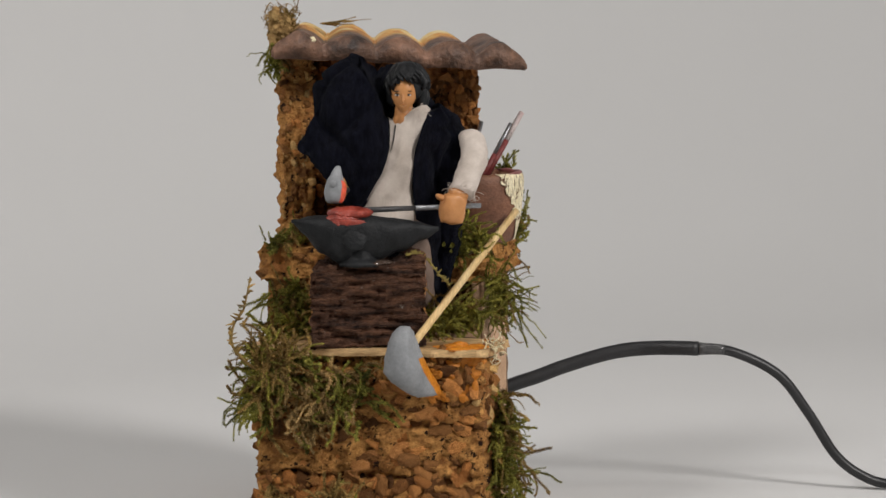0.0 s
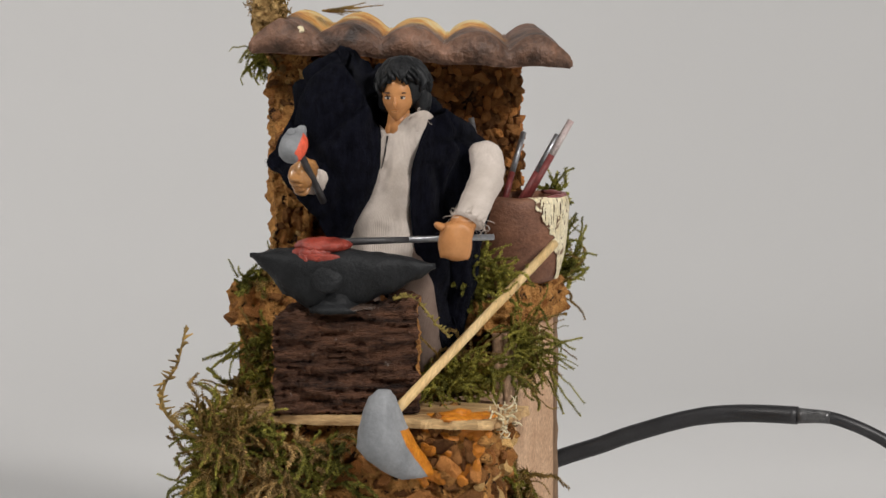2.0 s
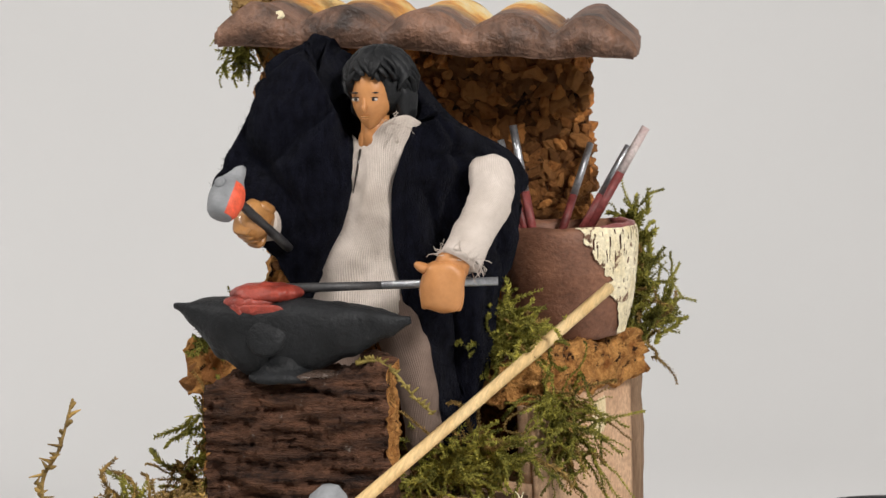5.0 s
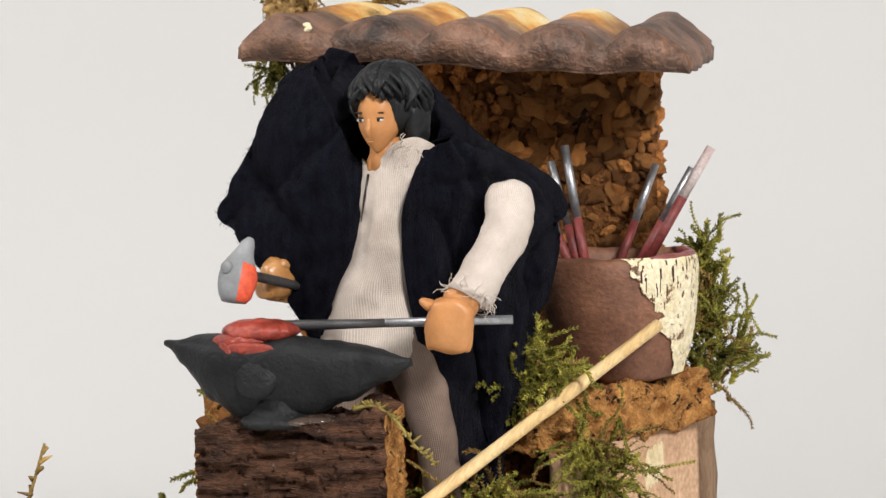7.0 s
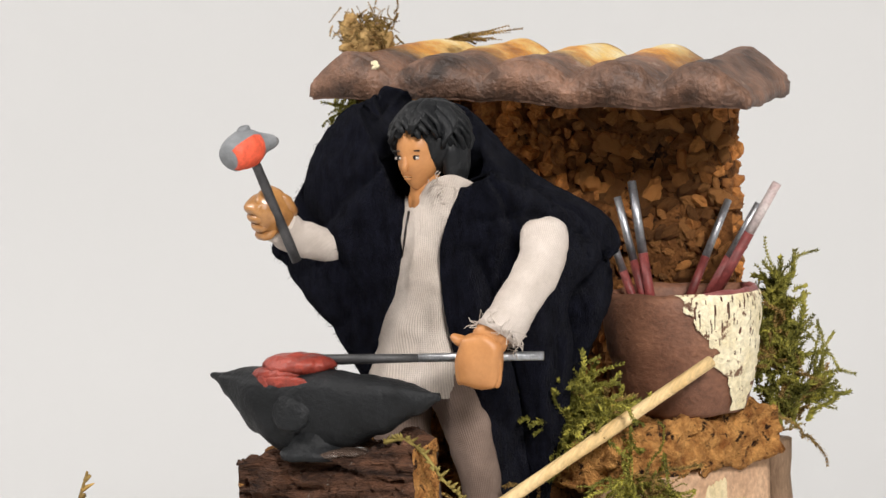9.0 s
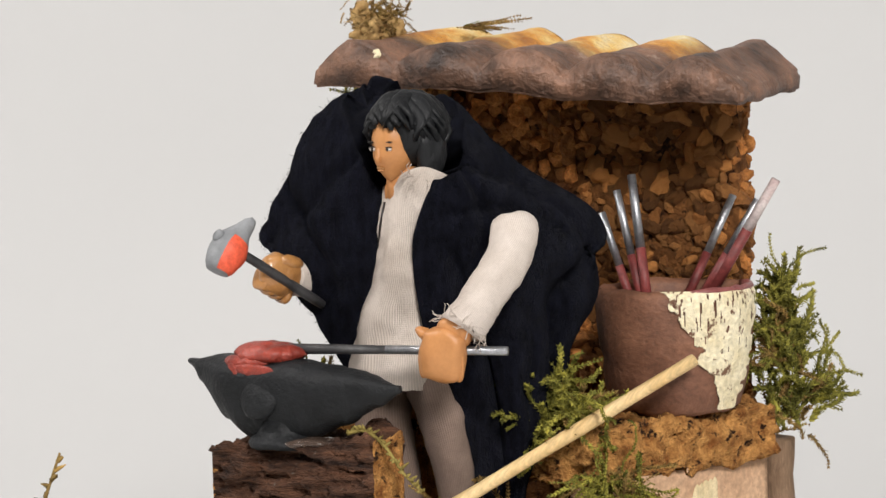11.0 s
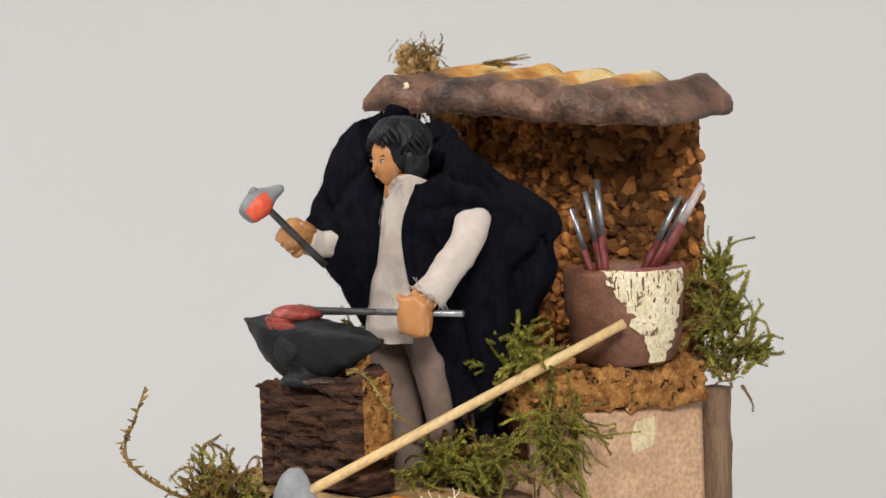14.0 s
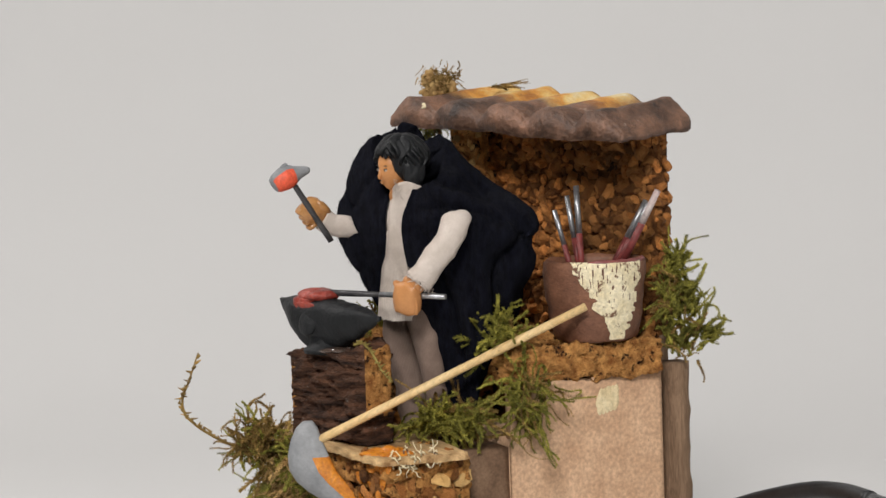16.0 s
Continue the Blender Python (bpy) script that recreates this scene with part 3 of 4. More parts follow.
a, b = Vector((6, -69, 120.0)), Vector((43.3, -45.2, 120))
part("black_end", strip([a, a.lerp(b, 0.2), a.lerp(b, 0.45)], [1.1, 1.0, 0.85], 10), "iron", iron, "blackened part of the bar")
part("bar", strip([a.lerp(b, 0.45), b], 0.88, 12), "steel", iron, "bright steel bar")


# ---- the figurine ----
def loft(bm, rows, steps, mat):
    """A cloth surface through rows of points, each smoothed alike, with its threads laid along it."""
    uv = bm.loops.layers.uv.verify()
    lines = [smoothline(r, steps) for r in rows]
    cols = [smoothline(c, 10) for c in zip(*lines)]
    n, m = len(cols), len(cols[0])
    vs = [[bm.verts.new(p) for p in col] for col in cols]
    across = [0.0]
    for i in range(1, n):
        across.append(across[-1] + (cols[i][m // 2] - cols[i - 1][m // 2]).length)
    down = [0.0]
    for j in range(1, m):
        down.append(down[-1] + (cols[n // 2][j] - cols[n // 2][j - 1]).length)
    for i in range(n - 1):
        for j in range(m - 1):
            f = bm.faces.new([vs[i][j], vs[i + 1][j], vs[i + 1][j + 1], vs[i][j + 1]])
            f.material_index = mat
            for lp, (a, b) in zip(f.loops, ((i, j), (i + 1, j), (i + 1, j + 1), (i, j + 1))):
                lp[uv].uv = (across[a] * MM, down[b] * MM)
    return vs


def cloth_tube(bm, path, radii, sides, mat, squash=1.0, up=(0, 0, 1), ragged=0.0, seed=0):
    """A sleeve or leg: threads run along and around it, creased, the far end frayed."""
    uv = bm.loops.layers.uv.verify()
    n, rings, length = len(path), [], [0.0]
    for i in range(1, n):
        length.append(length[-1] + (path[i] - path[i - 1]).length)
    for i, p in enumerate(path):
        d = (path[min(i + 1, n - 1)] - path[max(i - 1, 0)]).normalized()
        a = d.cross(Vector(up)).normalized()
        b = a.cross(d)
        ring = []
        for k in range(sides):
            q = 2 * math.pi * k / sides
            w = p + (a * math.cos(q) + b * math.sin(q) * squash) * radii[i]
            w += (w - p).normalized() * (0.7 * wob(w, 0.22, seed) + 0.35 * wob(w, 0.55, seed + 3))
            if ragged and i == n - 1:
                w += d * ragged * wob((k * 1.7, seed, 0), 1.0)
            ring.append(bm.verts.new(w))
        rings.append(ring)
    for i in range(n - 1):
        for k in range(sides):
            f = bm.faces.new([rings[i][k], rings[i][(k + 1) % sides], rings[i + 1][(k + 1) % sides], rings[i + 1][k]])
            f.material_index = mat
            for lp, (j, kk) in zip(f.loops, ((i, k), (i, k + 1), (i + 1, k + 1), (i + 1, k))):
                lp[uv].uv = (kk * 2 * math.pi / sides * 4.5 * MM, length[j] * MM)
    for r in (rings[0], rings[-1]):
        bm.faces.new(r).material_index = mat


def coat_mesh():
    bm = bmesh.new()
    top = [(13, -46, 150), (11.2, -50, 151), (7.5, -52, 160), (0.2, -48.2, 168.4), (-3.8, -39.5, 170.8), (4.5, -31, 169), (12, -31, 166.5), (19, -33, 162), (25, -38, 156.5), (28.5, -43, 154), (25.8, -47.2, 152)]
    shoulder = [(13, -46, 143), (11.6, -52.3, 142.5), (0, -55.8, 152), (-11.2, -52.3, 161.6), (-14.0, -37, 164), (-3, -23, 160.5), (13, -20, 156), (24, -23, 151), (33.5, -32, 148.5), (33, -42, 146), (22.8, -50, 143)]
    mid = [(10.5, -45.5, 132), (8.2, -53.0, 132), (-4, -57.5, 141), (-16.0, -55.5, 150), (-15.8, -37, 150.5), (-7, -18, 145), (13, -9.5, 143), (36.5, -8.0, 138.5), (37, -25, 138), (31, -41, 132), (20.4, -48.5, 132)]
    hem = [(4, -43.5, 119), (1.0, -52, 119.5), (-8.0, -55.8, 130.0), (-19.0, -56.5, 140.3), (-14.0, -38, 140), (-9, -15, 118), (12, -9, 107), (28, -13.5, 114), (32.0, -25, 107), (31, -35, 104), (20.8, -44.0, 112)]
    low = [(2, -41.5, 112), (-0.8, -49, 113), (-7, -53.5, 128.2), (-16.5, -53.5, 138.8), (-11.5, -36, 137), (-6, -18, 108), (12, -14, 92), (24, -19, 95), (28.5, -27, 89), (30.5, -31, 79), (25.5, -37, 77)]
    vs = loft(bm, [top, shoulder, mid, hem, low], 18, 0)
    n, m = len(vs), len(vs[0])
    bm.normal_update()
    moves = []
    for i in range(n):
        for j in range(m):
            v = vs[i][j]
            u, w = max(0.0, (i - 18) / (n - 19)), j / (m - 1)
            edge = min(1.0, 9 * min(u, 1 - u)) * (0.2 + 0.8 * min(1.0, 5 * (1 - w))) * min(1.0, 0.1 + (v.co - Vector((-19, -56.5, 140.3))).length / 16)
            out = v.normal if v.normal.dot(v.co - Vector((12, -34, v.co.z))) > 0 else -v.normal
            bend = 1.5 * wob(v.co, 0.035, 3) + 0.7 * wob(v.co, 0.09, 9)
            long_fold = (1 - abs(math.sin(u * 12.5 + 1.3 * w + bend))) ** 1.5
            fine_fold = (1 - abs(math.sin(u * 29 - 2.5 * w + 1.8 * bend))) ** 3
            drape = (1 - abs(math.sin(w * 4.6 + u * 6.5 + 1.7 * wob(v.co, 0.05, 21)))) ** 2.6 * min(1.0, 4 * w)
            moves.append((v, out * edge * (1.4 - 7.0 * long_fold - 2.2 * fine_fold - 3.6 * drape + 0.7 * wob(v.co, 0.16, 5) + 0.4 * wob(v.co, 0.4, 6))))
    for v, d in moves:
        v.co += d
    bm.normal_update()
    faces = list(bm.faces)
    rf = random.Random(23)
    roots = []
    for k in range(2600):
        f = rf.choice(faces)
        p = f.calc_center_median()
        roots.append((p, f.normal.copy() if f.normal.dot(p - Vector((12, -34, p.z))) > 0 else -f.normal))
    lining = []
    for col in vs:
        lining.append([bm.verts.new(v.co - (v.normal if v.normal.dot(v.co - Vector((12, -34, v.co.z))) > 0 else -v.normal) * 0.6) for v in col])
    for i in range(n - 1):
        for j in range(m - 1):
            bm.faces.new([lining[i][j], lining[i][j + 1], lining[i + 1][j + 1], lining[i + 1][j]])
        for j in (0, m - 1):
            bm.faces.new([vs[i][j], vs[i + 1][j], lining[i + 1][j], lining[i][j]])
    for j in range(m - 1):
        for i in (0, n - 1):
            bm.faces.new([vs[i][j], vs[i][j + 1], lining[i][j + 1], lining[i][j]])
    bm.faces.new([lining[i][0] for i in range(n)])
    for p, out in roots:
        h = (out * 0.8 + Vector((rf.gauss(0, .6), rf.gauss(0, .6), rf.gauss(0, .6)))).normalized()
        bend = Vector((rf.gauss(0, .5), rf.gauss(0, .5), rf.gauss(0, .5)))
        ln = rf.uniform(0.5, 1.3)
        tube(bm, [p, p + h * ln * 0.6, p + (h + bend * 0.6).normalized() * ln], [0.045, 0.04, 0.02], 3)
    return bm


def shirt_front(bm):
    """Chest with a standing collar, a slit at the neck and a loose hem."""
    rows = [
        [(10.0, -42, 149.5), (11.2, -47.6, 151.0), (14.4, -50.2, 148.4), (16.2, -50.9, 149.4), (20.5, -51.4, 153.2), (24.6, -48.6, 154.9), (26.0, -43, 152.5)],
        [(8, -41, 144), (9.5, -48.3, 144), (13.6, -51.4, 143.5), (16.4, -51.8, 144.5), (20.6, -50.6, 146.2), (24.6, -46.5, 147), (26, -40, 146)],
        [(5, -40, 135), (7, -48.0, 135), (11.6, -51.2, 135), (15.2, -51.2, 135), (18.8, -49.6, 135.5), (22.4, -45.5, 136), (24, -39, 136)],
        [(-2, -39, 125), (-0.4, -46.6, 125), (5.5, -50.8, 125), (10.5, -51.0, 125), (15.4, -48.8, 125), (19.6, -44, 125), (21, -38, 125)],
        [(-4, -39, 116), (-2.2, -46.8, 116), (4, -51.4, 116), (10, -51.6, 116), (15.6, -49.2, 116), (20.6, -44, 116), (22, -37, 116)],
        [(-4.4, -39, 110.8), (-2.8, -47.0, 110.4), (4, -51.8, 110.2), (10, -52.2, 110.4), (16.0, -49.6, 110.4), (21.2, -44, 110.8), (22.6, -37, 111)]]
    vs = loft(bm, rows, 10, 1)
    for i, col in enumerate(vs):
        for j, v in enumerate(col):
            v.co.y += 0.8 * wob(v.co, 0.14, 3) + 0.5 * math.sin(i * 0.33 + 0.06 * j + 2 * wob(v.co, 0.08, 5)) * min(1, j / 14) + 0.3 * wob(v.co, 0.4, 7)
            if j == len(col) - 1:
                v.co.z += 0.5 * wob((i * 0.8, 0, 0), 1.0, 6)
    back = bm.faces.new([vs[i][0] for i in range(len(vs))])
    back.material_index = 1
    # neck slit and the dark seam under it
    slit = [Vector((14.5, -50.6, 147.8)), Vector((14.0, -51.5, 143.2)), Vector((12.9, -51.4, 138.6))]
    tube(bm, slit, [0.3, 0.26, 0.1], 6, 5)


def hair_locks(bm):
    """Sculpted hair: overlapping flat locks from the crown, shorter over the face."""
    rh = random.Random(31)
    blob(bm, (18.2, -46.8, 161.6), (6.3, 6.7, 7.0), 3, (14, 0, 14), 4, 0.4, 0.3, 2)
    blob(bm, (23.0, -45.6, 157.6), (2.2, 3.9, 5.6), 3, (0, 0, 10), 4, 0.6, 0.35, 3)
    blob(bm, (12.6, -46.6, 158.6), (2.0, 3.4, 4.8), 3, (0, 0, 10), 4, 0.6, 0.35, 4)
    face_az = radians(-80)
    for k in range(46):
        az = 2 * math.pi * (k + rh.uniform(-.3, .3)) / 46
        facing = math.cos(az - face_az)
        end = 84 if facing > 0.72 else (102 if facing > 0.35 else 124)
        end += rh.uniform(-9, 7)
        line = []
        for q in range(9):
            po = radians(6 + (end - 6) * q / 8)
            tw = az + 0.12 * math.sin(q * 0.8 + k) + 0.25 * (q / 8)
            lift = 1.0 + 0.05 * math.sin(q * 0.9 + 2 * k)
            line.append(Vector((18.1 + 6.7 * lift * math.sin(po) * math.cos(tw), -46.9 + (8.3 if math.sin(tw) < 0 else 7.2) * lift * math.sin(po) * math.sin(tw), 161.9 + 7.3 * lift * math.cos(po))))
        wide = rh.uniform(1.0, 1.5)
        tube(bm, line, [wide * (0.6, 0.9, 1.15, 1.25, 1.3, 1.25, 1.1, 0.85, 0.4)[q] for q in range(9)], 10, 3, 0.5)


def figurine_mesh():
    bm = coat_mesh()
    for f in bm.faces:
        f.material_index = 0
    # slots: 0 coat, 1 shirt, 2 skin, 3 hair, 4 trousers, 5 eye
    face_turn = (0, 0, 9)
    fv = blob(bm, (17.5, -50.0, 159.3), (4.45, 5.0, 7.2), 2, face_turn, 5)
    for v in fv:
        q = max(0.0, (158.4 - v.co.z) / 6.2)
        v.co.x += (17.2 - v.co.x) * 0.40 * q ** 1.5
        v.co.y += (-51.2 - v.co.y) * 0.30 * q ** 1.5
        v.co.y -= 0.7 * q
        brow = math.exp(-((v.co.z - 158.6) / 1.1) ** 2) * (v.co.y < -52)
        v.co.y += 0.35 * brow * min(1.0, abs(v.co.x - 17.7) / 1.2)
    nose = blob(bm, (17.9, -54.6, 157.2), (0.62, 0.72, 1.7), 2, face_turn, 3)
    for v in nose:
        if v.co.z < 157:
            v.co.y -= 0.35
    blob(bm, (17.7, -54.1, 154.75), (1.05, 0.42, 0.22), 6, face_turn, 3)
    blob(bm, (17.7, -54.0, 154.3), (0.85, 0.42, 0.25), 2, face_turn, 3)
    tube(bm, [Vector((17.2, -48.4, 155)), Vector((16.2, -47.4, 147))], [2.9, 3.3], 18, 2)
    blob(bm, (15.4, -48.8, 149.0), (2.1, 1.7, 3.4), 2, (14, 0, 11), 3)
    hair_locks(bm)
    for x, y in ((15.9, -54.35), (19.7, -53.75)):
        blob(bm, (x, y, 158.4), (0.95, 0.42, 0.40), 1, face_turn, 3)
        blob(bm, (x + 0.05, y - 0.2, 158.4), (0.44, 0.3, 0.38), 5, face_turn, 3)
        blob(bm, (x, y - 0.04, 158.8), (1.1, 0.45, 0.15), 5, face_turn, 3)
        blob(bm, (x, y - 0.12, 159.8), (1.3, 0.42, 0.2), 5, (0, 0, 9), 3)
    shirt_front(bm)
    # legs: a broad thigh pair that parts into two trouser legs
    leg = smoothline([(15.5, -41.5, 115), (19.0, -41.5, 105), (21.8, -40.8, 94), (22.4, -38.5, 73.5)], 6)
    cloth_tube(bm, leg, [6.4 - 0.17 * k for k in range(19)], 28, 4, 0.85, (0, 1, 0.01), 0, 2)
    leg = smoothline([(3.8, -42, 115), (2.6, -43, 105), (4.0, -42, 94), (6, -40, 73.5)], 6)
    cloth_tube(bm, leg, [7.0 - 0.10 * k for k in range(19)], 28, 4, 0.9, (0, 1, 0.01), 0, 5)
    # left sleeve and the hand on the bar
    arm_line = smoothline([(35.0, -35, 142.5), (39.0, -38.6, 142.4), (40.6, -42.5, 136.5), (39.0, -48.2, 129.5), (37.6, -51.6, 124.6)], 7)
    cloth_tube(bm, arm_line, [between(k / 28, [(0, 1.8), (0.14, 3.7), (0.3, 4.9), (0.55, 4.9), (0.8, 4.6), (1, 5.1)]) for k in range(29)], 30, 7, 0.85, (0, 0, 1), 1.6, 8)
    knuckle(bm, (35.1, -54.4, 119.6), (4.5, 3.0, 5.4), 2, (10, 6, 30), 0.62, 0.6)
    knuckle(bm, (36.6, -52.6, 124.0), (3.6, 2.7, 3.0), 2, (14, 10, 30), 0.8, 0.3)
    for k in range(4):
        knuckle(bm, (32.5 + 1.9 * k, -56.9 + 1.25 * k, 118.3 - 0.2 * k), (1.15, 0.75, 3.4), 2, (10, 4, 30), 0.8, 0.3)
    blob(bm, (32.0, -55.3, 123.2), (3.3, 1.6, 1.2), 2, (0, 26, 18), 4, 0.4, 0.4, 3)
    rt = random.Random(4)
    for k in range(74):
        if k < 58:
            way = (arm_line[-1] - arm_line[-3]).normalized()
            across = way.cross(Vector((0, 0, 1))).normalized()
            q = rt.uniform(0, 6.28)
            p = arm_line[-1] + (across * math.cos(q) + across.cross(way) * math.sin(q) * 0.85) * 5.1 - way * rt.uniform(0, 1.0)
        else:
            p = Vector((22 + rt.uniform(-2, 3), -50 + rt.uniform(-2, 2), 152.5 + rt.uniform(-1, 1)))
        path = [p]
        h = Vector((rt.uniform(-1, 1), rt.uniform(-1, 0.3), rt.uniform(-1, 0.4))).normalized()
        for s in range(rt.randint(2, 5)):
            h = (h + Vector((rt.gauss(0, .6), rt.gauss(0, .6), rt.gauss(0, .6)))).normalized()
            path.append(path[-1] + h * 0.9)
        tube(bm, path, 0.085, 4, 1)
    return bm


figurine = tagged(link("blacksmith_figurine", figurine_mesh(), ["coat", "shirt", "skin", "hair", "trousers", "eye", "mitt", "linen"]),
                  "clay and cloth blacksmith doll in a navy coat and linen shirt", "figurine")

# ---- the arm that swings, and its hammer; plans relative to the shoulder, arm down ----
SHOULDER = (-3.2, -41.2, 152.5)
bm = bmesh.new()
cloth_tube(bm, smoothline([(2, 3, -3), (2.6, 5.5, -9), (1.2, 2.5, -17), (-1.2, -4.0, -23.2), (-2.0, -8.6, -25.2)], 6), [3.0 + 0.025 * k for k in range(25)], 22, 0, 1.0, (1, 0, 0.01), 1.2, 4)
blob(bm, (-1.2, -12.6, -25.6), (3.1, 5.2, 4.2), 1, (10, 0, 0), 4, 0.5, 0.3, 2)
for k in range(4):
    knuckle(bm, (-2.2, -9.8 - 2.0 * k, -28.4 + 0.3 * k), (2.3, 1.1, 2.6), 1, (0, 0, 8), 0.7, 0.3)
blob(bm, (-0.2, -12.0, -23.0), (2.0, 3.6, 1.6), 1, (10, 0, 0), 3, 0.4, 0.4, 4)
arm = part("arm", bm, ["linen", "mitt"], figurine, "linen sleeve and brown clay hand holding a hammer")

hammer = thing("hammer", "small grey and red hammer with a black handle", "hammer")
HEAD, TAIL = Vector((0.3, -27.2, -24.4)), Vector((1.9, -2.6, -28.7))
part("handle", strip([HEAD.lerp(TAIL, q / 6) for q in range(7)], [0.95, 0.95, 1.0, 1.0, 1.0, 1.05, 1.0], 12), "iron", hammer)


def hammer_head():
    """Flared body: blunt below, drawn out above to a bent point."""
    bm = bmesh.new()
    d = (HEAD - TAIL).normalized()
    up = Vector((1, 0, 0)).cross(d) * -1
    if up.z < 0:
        up = -up
    path, rad = [], []
    for k in range(13):
        q = k / 12
        path.append(HEAD + up * (-5.8 + 12.6 * q) - d * (2.6 * q ** 2.4) + d * 0.4)
        rad.append((2.9 + 0.9 * math.sin(math.pi * min(1, q * 1.25))) * (1 - 0.62 * max(0, q - 0.45) ** 1.1 / 0.52) if 0 < k < 12 else (2.4 if k == 0 else 0.9))
    tube(bm, path, rad, 18, 0, 1.0, d)
    roughen(bm, 0.25, 0.3, 3)
    for f in bm.faces:
        c = f.calc_center_median() - HEAD
        if c.dot(up) < 1.4 and c.x > 0.6 and c.dot(d) < 2.2:
            f.material_index = 1
    return bm, d, up


bm, hd, hu = hammer_head()
part("head", bm, ["grey", "orange"], hammer, "grey hammer head with an orange-red cheek")
part("bolt", strip([HEAD + hd * 2.6 + hu * 0.5, HEAD + hd * 3.9 + hu * 0.5, HEAD + hd * 4.2 + hu * 0.5], [1.3, 1.3, 0.9], 12), "grey", hammer)

# ---- pot and rods ----
pot = thing("clay_pot", "squat brown clay pot with a cream paint splash", "pot")
PC = (33.5, 11.5)
pprof = [(0.2, 101.2), (11.6, 101.2), (13.2, 102.5), (14.4, 107), (15.1, 110), (15.5, 112.5), (15.8, 115), (16.2, 119), (16.5, 123.5), (16.2, 126.4), (15.2, 127.4), (14.3, 126), (13.8, 118), (11, 108), (0.2, 107)]
bm, rings = lathe(pprof, 48, PC)
for v in bm.verts:
    groove = math.exp(-((v.co.z - 112.5 - 0.6 * wob(v.co, 0.1)) / 0.7) ** 2) + 0.6 * math.exp(-((v.co.z - 119.5) / 0.6) ** 2)
    r = Vector((v.co.x - PC[0], v.co.y - PC[1], 0))
    v.co -= r.normalized() * 0.5 * groove if r.length > 12 else Vector()
roughen(bm, 0.6, 0.1, 4)
part("body", bm, "pot", pot)
bm = bmesh.new()
arc = [Vector((PC[0] + 15.3 * math.cos(a), PC[1] + 15.3 * math.sin(a), 127.0 + 0.5 * wob((8 * a, 0, 0), 1))) for a in (radians(-35 + 7 * k) for k in range(16))]
tube(bm, arc, [0.5 + 0.5 * abs(wob((k, 0, 0), 0.7)) + 0.3 * (0 < k < 15) for k in range(16)], 8)
part("rim_paint", bm, "rim", pot, "wine-red paint smeared on the rim")
fine = [(p.x + 0.35, p.z) for p in smoothline([(r, 0, z) for r, z in pprof[2:11]], 16)]
bm, rings = lathe(fine, 460, PC)
bad = []
for f in bm.faces:
    c = f.calc_center_median()
    az = math.degrees(math.atan2(c.y - PC[1], c.x - PC[0]))
    q = (c.z - 102) / 25
    if not (-8 - 46 * q ** 1.2 + 9 * wob(c, 0.45) < az < 14 + 20 * q + 9 * wob(c, 0.5, 2)) or (q > 0.5 and wob((c.x * 1.5, c.y * 1.5, c.z * 0.32), 1.0, 12) > 0.5 - 0.16 * q):
        bad.append(f)
bmesh.ops.delete(bm, geom=bad, context="FACES")
part("paint_splash", bm, "cream", pot, "cracked cream paint splash")

RODS = [((34.5, 20.5, 124), (47.4, 27.6, 148.6), "pink", 1.1), ((33.5, 19.5, 124), (43.5, 26.2, 144.4), "rod_red", 0.9), ((28.0, 20.5, 123), (31.4, 32.0, 144.6), "steel", 0.9),
        ((26.2, 10.8, 122), (20.3, 12.6, 149.8), "rod_red", 1.0), ((24.6, 11.0, 122), (18.2, 10.2, 146.6), "rod_red", 0.9), ((24.5, 8.2, 122), (18.3, 5.5, 142.2), "rod_red", 0.85)]
for a, b, low, r in RODS:
    rod = thing("iron_rod", "thin steel rod with red paint standing in the clay pot", "rod", "rods in the pot")
    a, b = Vector(a), Vector(b)
    cut = 0.58 if low == "pink" else 0.45
    part("painted_end", strip([a, a.lerp(b, cut)], [r * 1.15, r * 1.05], 10), "rod_red", rod)
    part("shaft", strip([a.lerp(b, cut), b], [r, r * 0.92], 10), low if low == "pink" else "steel", rod)

# ---- axe leaning on the hut ----
axe = thing("axe", "grey axe with a long pale stick leaning on the pot slab", "axe")
s0, s1 = Vector((26.2, -84.2, 76)), Vector((49.2, 0.0, 114))
part("stick", strip([s0.lerp(s1, q / 10) for q in range(11)], [1.35, 1.35, 1.3, 1.32, 1.34, 1.3, 1.28, 1.45, 1.3, 1.3, 1.3], 14), "stick", axe, "pale bamboo stick handle")


